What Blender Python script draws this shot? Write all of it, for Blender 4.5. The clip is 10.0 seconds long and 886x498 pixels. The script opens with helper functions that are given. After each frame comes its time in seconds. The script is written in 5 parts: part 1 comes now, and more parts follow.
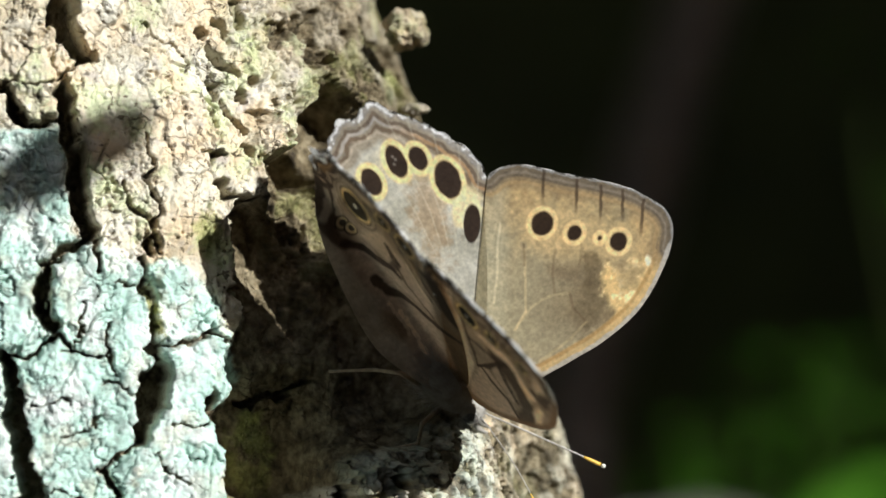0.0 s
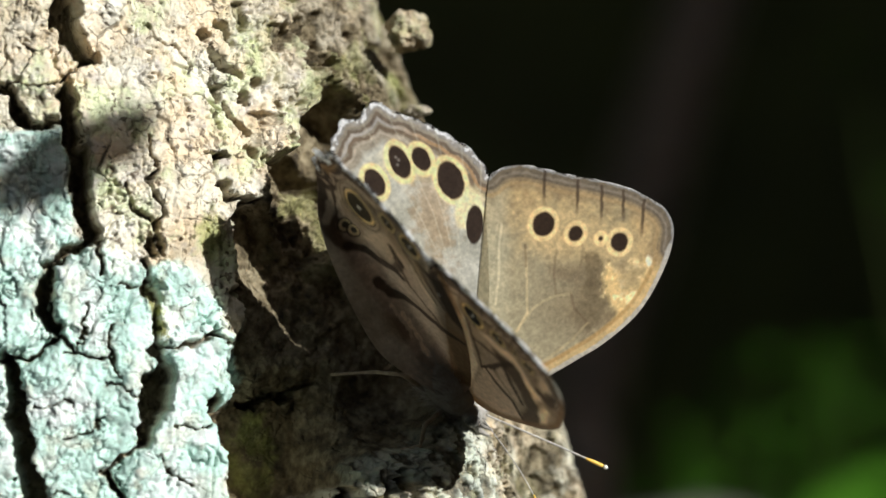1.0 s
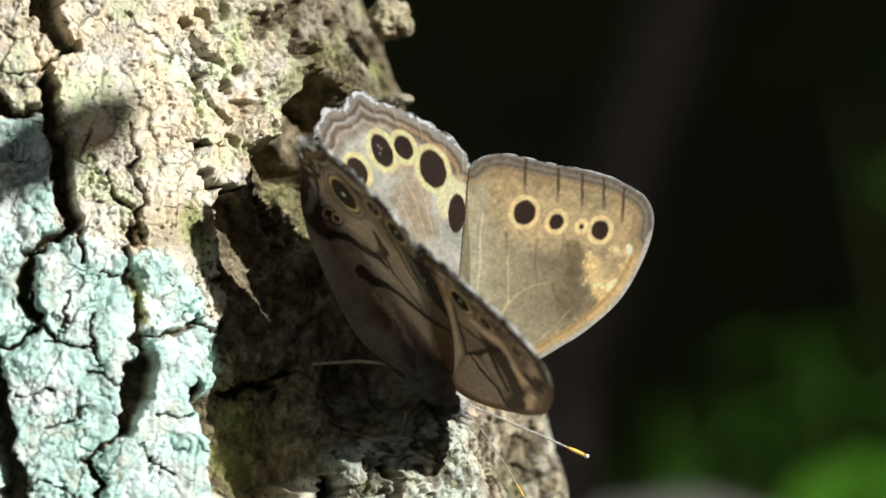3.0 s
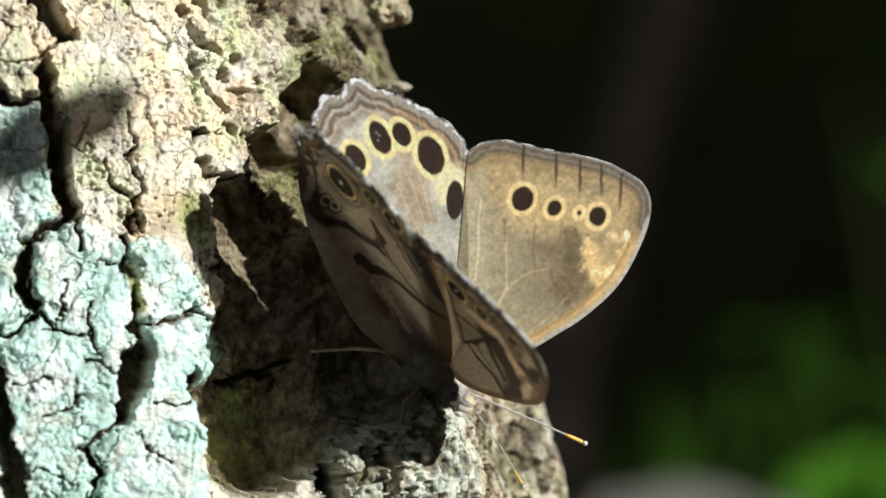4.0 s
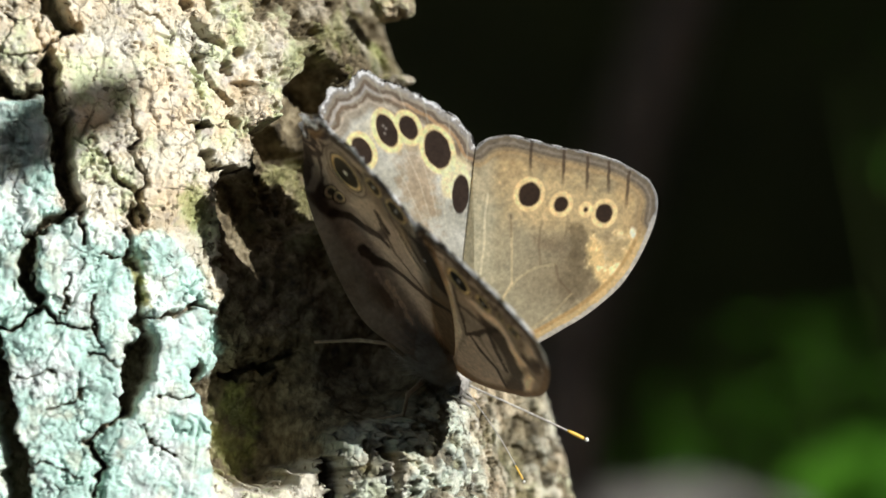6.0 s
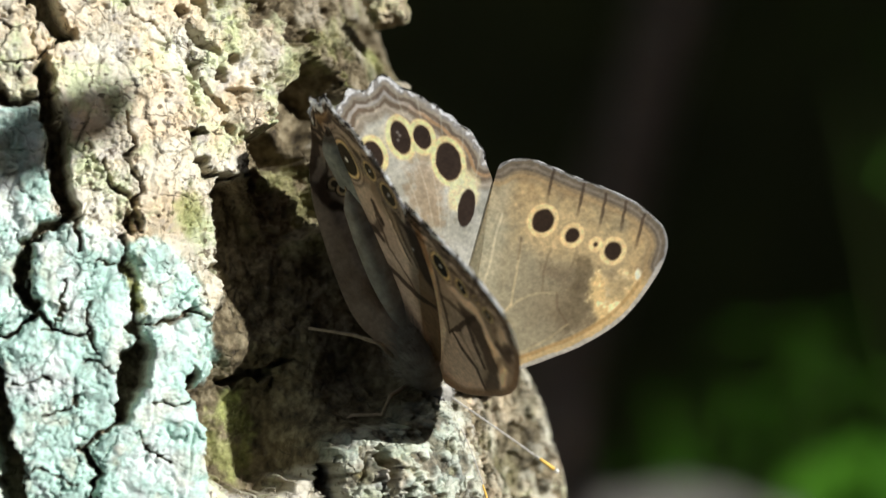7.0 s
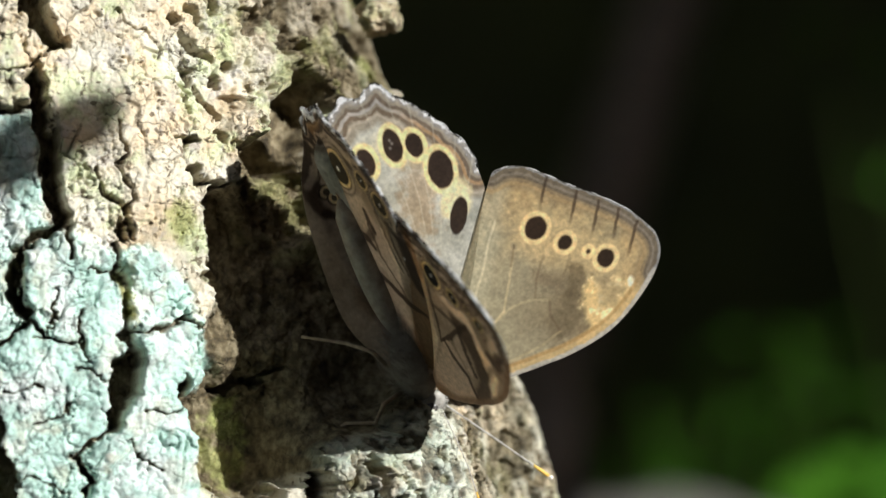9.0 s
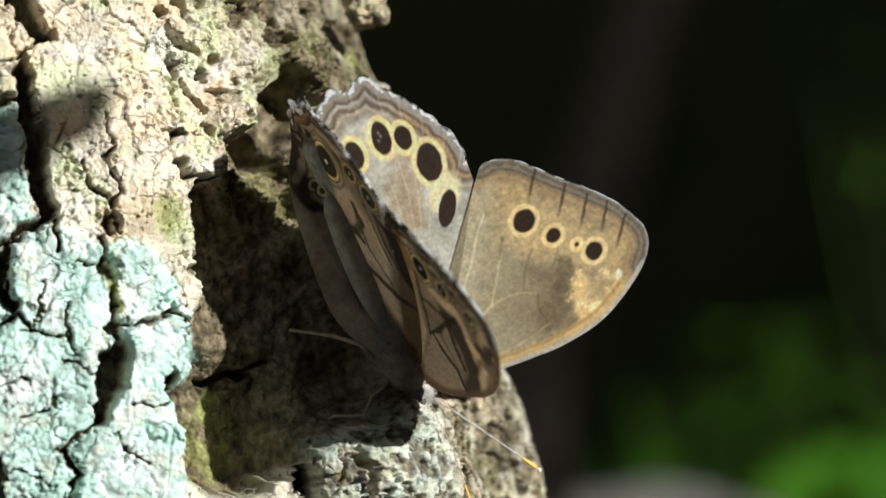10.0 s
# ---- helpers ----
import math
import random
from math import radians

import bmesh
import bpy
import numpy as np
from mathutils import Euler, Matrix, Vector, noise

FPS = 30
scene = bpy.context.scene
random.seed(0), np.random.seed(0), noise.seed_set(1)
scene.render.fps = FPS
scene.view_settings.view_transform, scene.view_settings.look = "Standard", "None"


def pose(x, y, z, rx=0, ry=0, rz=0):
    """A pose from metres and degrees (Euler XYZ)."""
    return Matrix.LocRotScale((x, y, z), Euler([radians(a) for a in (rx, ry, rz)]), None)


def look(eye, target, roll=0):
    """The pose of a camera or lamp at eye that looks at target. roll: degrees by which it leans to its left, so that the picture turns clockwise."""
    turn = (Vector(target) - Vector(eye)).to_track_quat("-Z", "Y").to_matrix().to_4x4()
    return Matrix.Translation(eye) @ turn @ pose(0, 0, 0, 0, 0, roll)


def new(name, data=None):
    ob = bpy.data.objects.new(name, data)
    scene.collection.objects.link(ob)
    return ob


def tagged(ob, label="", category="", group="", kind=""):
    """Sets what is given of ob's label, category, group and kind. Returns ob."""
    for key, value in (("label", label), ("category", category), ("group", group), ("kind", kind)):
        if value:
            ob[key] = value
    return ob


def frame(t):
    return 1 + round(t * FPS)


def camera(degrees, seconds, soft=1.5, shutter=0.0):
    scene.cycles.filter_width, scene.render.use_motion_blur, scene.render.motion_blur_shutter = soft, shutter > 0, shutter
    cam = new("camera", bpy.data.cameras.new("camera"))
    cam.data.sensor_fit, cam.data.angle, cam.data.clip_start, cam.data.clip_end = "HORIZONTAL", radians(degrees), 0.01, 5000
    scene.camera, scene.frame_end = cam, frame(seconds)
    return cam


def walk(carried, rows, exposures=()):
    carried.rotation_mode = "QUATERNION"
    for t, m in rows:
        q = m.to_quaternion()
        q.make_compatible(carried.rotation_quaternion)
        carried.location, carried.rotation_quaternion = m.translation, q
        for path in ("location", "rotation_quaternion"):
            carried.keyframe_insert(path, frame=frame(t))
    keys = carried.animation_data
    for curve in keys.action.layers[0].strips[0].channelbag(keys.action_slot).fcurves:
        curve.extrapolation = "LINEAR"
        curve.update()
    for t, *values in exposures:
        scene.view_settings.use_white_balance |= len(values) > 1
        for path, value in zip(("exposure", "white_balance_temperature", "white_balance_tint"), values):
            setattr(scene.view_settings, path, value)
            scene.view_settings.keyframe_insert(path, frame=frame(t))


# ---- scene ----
MM = 0.001
cam = camera(20.0, 10.0, 1.5)
cam.data.dof.use_dof = True
cam.data.dof.focus_distance = 0.242
cam.data.dof.aperture_fstop = 16.0
EYE = (0.0, -0.2445, 0.0)
# seconds, tilt, turn of the held camera
TURNS = [
    (0.0, 90.4343, 0.2951), (0.5, 90.4149, 0.1585), (1.0, 90.4742, 0.3557), (1.5, 90.5129, 0.1186),
    (2.0, 90.375, 0.0593), (2.5, 90.335, 0.0), (4.0, 89.9407, -0.1173), (4.5, 90.0, 0.0),
    (5.0, 89.8428, -0.0193), (5.5, 89.7835, -0.0193), (7.0, 89.9407, -0.1379), (7.5, 90.1379, -0.1778),
    (8.0, 90.2564, -0.1186), (8.5, 90.2964, -0.335), (9.0, 90.1186, -0.3157), (9.5, 90.1778, -0.5322),
    (10.0, 89.9601, -0.6121)]
walk(cam, [(t, pose(*EYE, rx, 0, rz)) for t, rx, rz in TURNS])

# ---- light ----
SUN = Vector((0.675, -0.595, 0.435)).normalized()
world = bpy.data.worlds.new("sky")
scene.world = world
world.use_nodes = True
wn = world.node_tree.nodes
sky = wn.new("ShaderNodeTexSky")
sky.sky_type = "NISHITA"
sky.sun_disc = False
sky.dust_density = 6.0
sky.ozone_density = 0.0
sky.sun_elevation = math.asin(SUN.z)
sky.sun_rotation = math.atan2(SUN.x, SUN.y)
wn["Background"].inputs["Strength"].default_value = 0.13
world.node_tree.links.new(sky.outputs[0], wn["Background"].inputs["Color"])
sun = new("sun", bpy.data.lights.new("sun", "SUN"))
sun.data.energy = 4.75
sun.data.angle = radians(0.53)
sun.data.color = (0.975, 0.99, 0.99)
sun.matrix_world = look(SUN * 8, (0, 0, 0))
scene.view_settings.exposure = 0.53


# ---- helpers of this scene ----
def link_mesh(name, me, material, parent=None, label=""):
    ob = new(name, me)
    if material:
        me.materials.append(material)
    if parent:
        ob.parent = parent
    if label:
        ob["label"] = label
    return ob


def part(name, bm, material, parent=None, label="", smooth=True):
    me = bpy.data.meshes.new(name)
    bm.to_mesh(me)
    bm.free()
    if smooth:
        me.shade_smooth()
    return link_mesh(name, me, material, parent, label)


def mesh_of(name, verts, faces, smooth=True):
    me = bpy.data.meshes.new(name)
    verts = np.ascontiguousarray(verts, dtype=np.float32)
    faces = np.ascontiguousarray(faces, dtype=np.int32)
    n, k = faces.shape
    me.vertices.add(len(verts))
    me.vertices.foreach_set("co", verts.ravel())
    me.loops.add(n * k)
    me.loops.foreach_set("vertex_index", faces.ravel())
    me.polygons.add(n)
    me.polygons.foreach_set("loop_start", np.arange(n, dtype=np.int32) * k)
    me.update(calc_edges=True)
    if smooth:
        me.shade_smooth()
    return me


def paint(me, name, rgb):
    att = me.color_attributes.new(name, "FLOAT_COLOR", "POINT")
    rgba = np.ones((len(rgb), 4), dtype=np.float32)
    rgba[:, :3] = rgb
    att.data.foreach_set("color", rgba.ravel())


def tube(bm, path, radii, sides=8):
    """A round rod of changing thickness along a path."""
    path = [Vector(p) for p in path]
    rings = []
    for i, p in enumerate(path):
        d = path[min(i + 1, len(path) - 1)] - path[max(i - 1, 0)]
        q = d.to_track_quat("Z", "Y")
        rings.append([bm.verts.new(p + q @ Vector((math.cos(2 * math.pi * k / sides), math.sin(2 * math.pi * k / sides), 0)) * radii[i])
                      for k in range(sides)])
    for r0, r1 in zip(rings, rings[1:]):
        for k in range(sides):
            bm.faces.new((r0[k], r0[(k + 1) % sides], r1[(k + 1) % sides], r1[k]))
    bm.faces.new(rings[0][::-1])
    bm.faces.new(rings[-1])


def curve_points(points, n):
    """A smooth line of n points through the given ones (Catmull-Rom)."""
    P = np.array(points, dtype=float)
    P = np.vstack([2 * P[0] - P[1], P, 2 * P[-1] - P[-2]])
    seg = np.linspace(0, len(points) - 1, n)
    i = np.minimum(seg.astype(int), len(points) - 2)
    t = (seg - i)[:, None]
    a, b, c, d = P[i], P[i + 1], P[i + 2], P[i + 3]
    return 0.5 * (2 * b + (c - a) * t + (2 * a - 5 * b + 4 * c - d) * t ** 2 + (3 * b - a - 3 * c + d) * t ** 3)


def lattice(i, seed):
    h = (i[..., 0] * 374761393 + i[..., 1] * 668265263 + i[..., 2] * 2147483647 + seed * 974634777) & 0xFFFFFFFF
    h = ((h ^ (h >> 13)) * 1274126177) & 0xFFFFFFFF
    h = ((h ^ (h >> 16)) * 2246822519) & 0xFFFFFFFF
    return ((h ^ (h >> 15)) & 0xFFFFFF) / float(0xFFFFFF)


def value_noise(p, seed=0):
    """Smooth noise from -1 to 1 at the points p (n, 3)."""
    i = np.floor(p).astype(np.int64)
    f = p - i
    f = f * f * f * (f * (f * 6 - 15) + 10)
    out = np.zeros(len(p))
    for dx in (0, 1):
        for dy in (0, 1):
            for dz in (0, 1):
                w = (f[:, 0] if dx else 1 - f[:, 0]) * (f[:, 1] if dy else 1 - f[:, 1]) * (f[:, 2] if dz else 1 - f[:, 2])
                out += w * lattice(i + np.array((dx, dy, dz)), seed)
    return out * 2 - 1


def fbm(p, octaves=4, seed=0, gain=0.5):
    out, amp = np.zeros(len(p)), 1.0
    for k in range(octaves):
        out += amp * value_noise(p * 2.03 ** k + 17.3 * k, seed + k)
        amp *= gain
    return out


def cells(p, seed=0):
    """Distances to the nearest and second nearest of scattered points, and a random value of the nearest."""
    i = np.floor(p).astype(np.int64)
    d1, d2, own = np.full(len(p), 9.0), np.full(len(p), 9.0), np.zeros(len(p))
    for dx in (-1, 0, 1):
        for dy in (-1, 0, 1):
            for dz in (-1, 0, 1):
                c = i + np.array((dx, dy, dz))
                q = c + np.stack([lattice(c, seed + k) for k in (11, 23, 37)], -1)
                d = np.linalg.norm(q - p, axis=1)
                own = np.where(d < d1, lattice(c, seed + 51), own)
                d2 = np.where(d < d1, d1, np.minimum(d2, d))
                d1 = np.minimum(d1, d)
    return d1, d2, own


def step(a, b, x):
    t = np.clip((x - a) / (b - a), 0, 1)
    return t * t * (3 - 2 * t)


def line_distance(x, y, pts):
    best = np.full(np.shape(x), 1e9)
    along = np.zeros(np.shape(x))
    n = len(pts) - 1
    for k in range(n):
        (ax, ay), (bx, by) = pts[k], pts[k + 1]
        dx, dy = bx - ax, by - ay
        t = np.clip(((x - ax) * dx + (y - ay) * dy) / (dx * dx + dy * dy + 1e-12), 0, 1)
        d = np.hypot(x - ax - t * dx, y - ay - t * dy)
        along = np.where(d < best, (k + t) / n, along)
        best = np.minimum(best, d)
    return best, along


def inside(x, y, pts):
    hit = np.zeros(np.shape(x), dtype=bool)
    for (ax, ay), (bx, by) in zip(pts, pts[1:] + pts[:1]):
        cross = (ay > y) != (by > y)
        hit ^= cross & (x < (bx - ax) * (y - ay) / (by - ay + 1e-12) + ax)
    return hit


def region(x, y, pts, soft):
    """1 inside the outline, 0 outside, with a soft edge."""
    d, _ = line_distance(x, y, pts + pts[:1])
    return step(-soft, soft, np.where(inside(x, y, pts), d, -d))


# ---- materials ----
def material(name, rough=0.7):
    m = bpy.data.materials.new(name)
    m.use_nodes = True
    nt = m.node_tree
    b = nt.nodes["Principled BSDF"]
    b.inputs["Roughness"].default_value = rough
    return m, nt, b


def node(nt, kind, **kw):
    n = nt.nodes.new(kind)
    for k, v in kw.items():
        n.inputs[k].default_value = v
    return n


def noise_node(nt, scale, detail=4.0, rough=0.55):
    co = nt.nodes.new("ShaderNodeTexCoord")
    n = node(nt, "ShaderNodeTexNoise", Scale=scale, Detail=detail, Roughness=rough)
    nt.links.new(co.outputs["Object"], n.inputs["Vector"])
    return n


def ramp(nt, src, stops):
    r = nt.nodes.new("ShaderNodeValToRGB")
    while len(r.color_ramp.elements) < len(stops):
        r.color_ramp.elements.new(0.5)
    for e, (pos, col) in zip(r.color_ramp.elements, stops):
        e.position, e.color = pos, (*col, 1)
    nt.links.new(src, r.inputs["Fac"])
    return r


def mix(nt, fac, a, b, mode="MIX"):
    m = nt.nodes.new("ShaderNodeMix")
    m.data_type, m.blend_type = "RGBA", mode
    for sock, v in ((m.inputs[0], fac), (m.inputs[6], a), (m.inputs[7], b)):
        if isinstance(v, (int, float)):
            sock.default_value = v
        elif isinstance(v, tuple):
            sock.default_value = (*v, 1)
        else:
            nt.links.new(v, sock)
    return m.outputs[2]


def bump(nt, bsdf, src, strength, distance):
    b = node(nt, "ShaderNodeBump", Strength=strength, Distance=distance)
    nt.links.new(src, b.inputs["Height"])
    nt.links.new(b.outputs["Normal"], bsdf.inputs["Normal"])


def bark_material(name):
    """Bark whose lichen, moss and rot grow where the masks say; the rot colour also stands in for shade. Hair cracks
    run through all of it.
    """
    m, nt, b = material(name, 0.85)
    b.inputs["Specular IOR Level"].default_value = 0.3
    att = nt.nodes.new("ShaderNodeVertexColor")
    att.layer_name = "growth_shade"
    sep = nt.nodes.new("ShaderNodeSeparateColor")
    nt.links.new(att.outputs["Color"], sep.inputs["Color"])
    big, mid, fine = noise_node(nt, 130, 5), noise_node(nt, 620, 5, 0.65), noise_node(nt, 2600, 4, 0.7)
    tan = ramp(nt, big.outputs["Fac"], [(0.3, (0.36, 0.28, 0.17)), (0.46, (0.58, 0.51, 0.37)), (0.66, (0.70, 0.67, 0.56))])
    grey = ramp(nt, mid.outputs["Fac"], [(0.30, (0.24, 0.19, 0.12)), (0.42, (0.58, 0.52, 0.39)), (0.6, (0.70, 0.67, 0.58))])
    bark = mix(nt, 0.5, tan.outputs["Color"], grey.outputs["Color"])
    ochre = ramp(nt, noise_node(nt, 85, 6, 0.6).outputs["Fac"], [(0.50, (0, 0, 0)), (0.60, (0.75, 0.75, 0.75))])
    bark = mix(nt, ochre.outputs["Color"], bark, (0.66, 0.50, 0.31))
    film = ramp(nt, noise_node(nt, 210, 6, 0.65).outputs["Fac"], [(0.52, (0, 0, 0)), (0.62, (0.75, 0.75, 0.75))])
    bark = mix(nt, film.outputs["Color"], bark, (0.56, 0.62, 0.36))
    ash = ramp(nt, noise_node(nt, 320, 6, 0.65).outputs["Fac"], [(0.56, (0, 0, 0)), (0.64, (0.6, 0.6, 0.6))])
    bark = mix(nt, ash.outputs["Color"], bark, (0.40, 0.37, 0.35))
    specks = ramp(nt, noise_node(nt, 1150, 3, 0.5).outputs["Fac"], [(0.33, (0.85, 0.85, 0.85)), (0.39, (0, 0, 0))])
    bark = mix(nt, specks.outputs["Color"], bark, (0.10, 0.07, 0.04))
    chalk = ramp(nt, mid.outputs["Fac"], [(0.30, (0.42, 0.45, 0.41)), (0.46, (0.64, 0.70, 0.66)), (0.65, (0.70, 0.73, 0.69))])
    mint = ramp(nt, mid.outputs["Fac"], [(0.30, (0.28, 0.38, 0.32)), (0.46, (0.42, 0.60, 0.52)), (0.68, (0.52, 0.68, 0.60))])
    where = ramp(nt, noise_node(nt, 210, 5, 0.6).outputs["Fac"], [(0.45, (0, 0, 0)), (0.60, (1, 1, 1))])
    lich = mix(nt, where.outputs["Color"], mint.outputs["Color"], chalk.outputs["Color"])
    soil = ramp(nt, noise_node(nt, 380, 6, 0.7).outputs["Fac"], [(0.56, (0, 0, 0)), (0.66, (0.55, 0.55, 0.55))])
    lich = mix(nt, soil.outputs["Color"], lich, (0.34, 0.34, 0.30))
    moss = ramp(nt, fine.outputs["Fac"], [(0.3, (0.16, 0.17, 0.04)), (0.7, (0.42, 0.45, 0.16))])
    # brown of rotten wood, also laid on to darken shaded bark
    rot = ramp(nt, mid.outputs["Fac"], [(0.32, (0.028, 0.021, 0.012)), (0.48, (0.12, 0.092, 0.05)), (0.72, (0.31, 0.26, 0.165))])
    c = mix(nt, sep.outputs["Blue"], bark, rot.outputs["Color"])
    c = mix(nt, sep.outputs["Red"], c, lich)
    c = mix(nt, sep.outputs["Green"], c, moss.outputs["Color"])
    # hair cracks: a warped net that comes and goes
    co = nt.nodes.new("ShaderNodeTexCoord")
    warp = node(nt, "ShaderNodeTexNoise", Scale=500.0, Detail=4.0)
    nt.links.new(co.outputs["Object"], warp.inputs["Vector"])
    off = nt.nodes.new("ShaderNodeVectorMath")
    off.operation = "MULTIPLY_ADD"
    off.inputs[1].default_value = (0.0016, 0.0016, 0.0016)
    nt.links.new(warp.outputs["Color"], off.inputs[0])
    nt.links.new(co.outputs["Object"], off.inputs[2])
    net = nt.nodes.new("ShaderNodeTexVoronoi")
    net.feature = "DISTANCE_TO_EDGE"
    net.inputs["Scale"].default_value = 520.0
    nt.links.new(off.outputs[0], net.inputs["Vector"])
    line = ramp(nt, net.outputs["Distance"], [(0.0, (1, 1, 1)), (0.055, (0, 0, 0))])
    here = ramp(nt, noise_node(nt, 280, 4, 0.6).outputs["Fac"], [(0.48, (0, 0, 0)), (0.60, (1, 1, 1))])
    crack = mix(nt, 1.0, line.outputs["Color"], here.outputs["Color"], "MULTIPLY")
    dirt = mix(nt, 1.0, crack, (0.5, 0.5, 0.5), "MULTIPLY")
    c = mix(nt, dirt, c, (0.11, 0.085, 0.055))
    nt.links.new(c, b.inputs["Base Color"])
    add = nt.nodes.new("ShaderNodeMath")
    add.operation = "MULTIPLY_ADD"
    add.inputs[1].default_value = 0.7
    nt.links.new(mid.outputs["Fac"], add.inputs[0])
    nt.links.new(fine.outputs["Fac"], add.inputs[2])
    sub = nt.nodes.new("ShaderNodeMath")
    sub.operation = "SUBTRACT"
    nt.links.new(add.outputs[0], sub.inputs[0])
    nt.links.new(crack, sub.inputs[1])
    bump(nt, b, sub.outputs[0], 0.8, 0.00022)
    return m


def plain(name, stops, scale, rough=0.6, relief=0.3, dist=0.0002, detail=4):
    m, nt, b = material(name, rough)
    n = noise_node(nt, scale, detail)
    r = ramp(nt, n.outputs["Fac"], stops)
    nt.links.new(r.outputs["Color"], b.inputs["Base Color"])
    if relief:
        bump(nt, b, n.outputs["Fac"], relief, dist)
    return m


def wing_material(name, through_light):
    """Scaled membrane: pigment from the wing's own pattern, partly see-through to light."""
    m, nt, b = material(name, 0.6)
    att = nt.nodes.new("ShaderNodeVertexColor")
    att.layer_name = "pigment"
    n, n2 = noise_node(nt, 2200, 3), noise_node(nt, 7000, 2)
    r = ramp(nt, n.outputs["Fac"], [(0.3, (0.82, 0.82, 0.82)), (0.7, (1.12, 1.11, 1.10))])
    c = mix(nt, 1.0, att.outputs["Color"], r.outputs["Color"], "MULTIPLY")
    nt.links.new(c, b.inputs["Base Color"])
    b.inputs["Specular IOR Level"].default_value = 0.2
    bump(nt, b, n2.outputs["Fac"], 0.35, 0.00005)
    tr = nt.nodes.new("ShaderNodeBsdfTranslucent")
    nt.links.new(c, tr.inputs["Color"])
    ms = nt.nodes.new("ShaderNodeMixShader")
    ms.inputs[0].default_value = through_light
    nt.links.new(b.outputs[0], ms.inputs[1])
    nt.links.new(tr.outputs[0], ms.inputs[2])
    nt.links.new(ms.outputs[0], nt.nodes["Material Output"].inputs["Surface"])
    return m


BARK = bark_material("bark")
WING = wing_material("wing_scales", 0.34)
FUR = plain("body_fur", [(0.3, (0.24, 0.21, 0.165)), (0.7, (0.46, 0.42, 0.35))], 900, 0.8)
HEAD_FUR = plain("head_fur", [(0.3, (0.16, 0.145, 0.12)), (0.7, (0.38, 0.36, 0.32))], 900, 0.8)
CHITIN = plain("leg_chitin", [(0.3, (0.22, 0.16, 0.10)), (0.7, (0.42, 0.33, 0.22))], 1500, 0.5)
EYE_DARK = plain("compound_eye", [(0.3, (0.03, 0.028, 0.026)), (0.7, (0.12, 0.11, 0.10))], 3000, 0.25, 0.2)
ANT_PALE = plain("antenna_shaft", [(0.3, (0.25, 0.23, 0.20)), (0.7, (0.48, 0.46, 0.42))], 2500, 0.5)
ANT_TIP = plain("antenna_club", [(0.3, (0.62, 0.36, 0.05)), (0.7, (0.85, 0.55, 0.10))], 2500, 0.5)
ANT_END = plain("antenna_end", [(0.3, (0.7, 0.68, 0.6)), (0.7, (0.85, 0.83, 0.78))], 2500, 0.5)
MOSS = plain("moss_green", [(0.3, (0.24, 0.23, 0.08)), (0.7, (0.50, 0.50, 0.24))], 800, 0.8)


def leaf_material(name, dark, light, scale=25, low=0.3, high=0.7, through_light=0.35):
    m, nt, b = material(name, 0.8)
    b.inputs["Specular IOR Level"].default_value = 0.15
    n = noise_node(nt, scale, 4)
    r = ramp(nt, n.outputs["Fac"], [(low, dark), (high, light)])
    nt.links.new(r.outputs["Color"], b.inputs["Base Color"])
    tr = nt.nodes.new("ShaderNodeBsdfTranslucent")
    nt.links.new(r.outputs["Color"], tr.inputs["Color"])
    ms = nt.nodes.new("ShaderNodeMixShader")
    ms.inputs[0].default_value = through_light
    nt.links.new(b.outputs[0], ms.inputs[1])
    nt.links.new(tr.outputs[0], ms.inputs[2])
    nt.links.new(ms.outputs[0], nt.nodes["Material Output"].inputs["Surface"])
    return m


FRINGE = leaf_material("wing_fringe", (0.05, 0.045, 0.04), (0.88, 0.88, 0.88), 700, 0.45, 0.56, 0.5)
LEAF = leaf_material("leaf_green", (0.02, 0.085, 0.002), (0.05, 0.16, 0.004))
STEM = leaf_material("green_stem", (0.03, 0.05, 0.01), (0.06, 0.09, 0.02))
# the forest's gloom is put into this dark base colour
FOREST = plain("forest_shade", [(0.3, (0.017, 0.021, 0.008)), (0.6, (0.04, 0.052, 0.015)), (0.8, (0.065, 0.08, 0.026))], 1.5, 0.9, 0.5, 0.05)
LITTER = plain("leaf_litter", [(0.3, (0.03, 0.022, 0.014)), (0.7, (0.10, 0.075, 0.05))], 18, 0.9, 0.6, 0.02)
WOOD = plain("grey_wood", [(0.3, (0.12, 0.10, 0.085)), (0.7, (0.27, 0.24, 0.21))], 30, 0.85, 0.6, 0.01)
# darker copy of the wood, with deep shade put into its colour
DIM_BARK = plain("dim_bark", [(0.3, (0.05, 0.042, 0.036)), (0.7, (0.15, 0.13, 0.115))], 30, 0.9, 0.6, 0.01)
STONE = plain("grey_stone", [(0.3, (0.09, 0.08, 0.07)), (0.7, (0.20, 0.185, 0.165))], 22, 0.85, 0.5, 0.01)

# ---- trunk ----
LEAN = radians(12)
XH, ZH = np.array((math.cos(LEAN), 0, math.sin(LEAN))), np.array((-math.sin(LEAN), 0, math.cos(LEAN)))
YH = np.array((0, 1.0, 0))
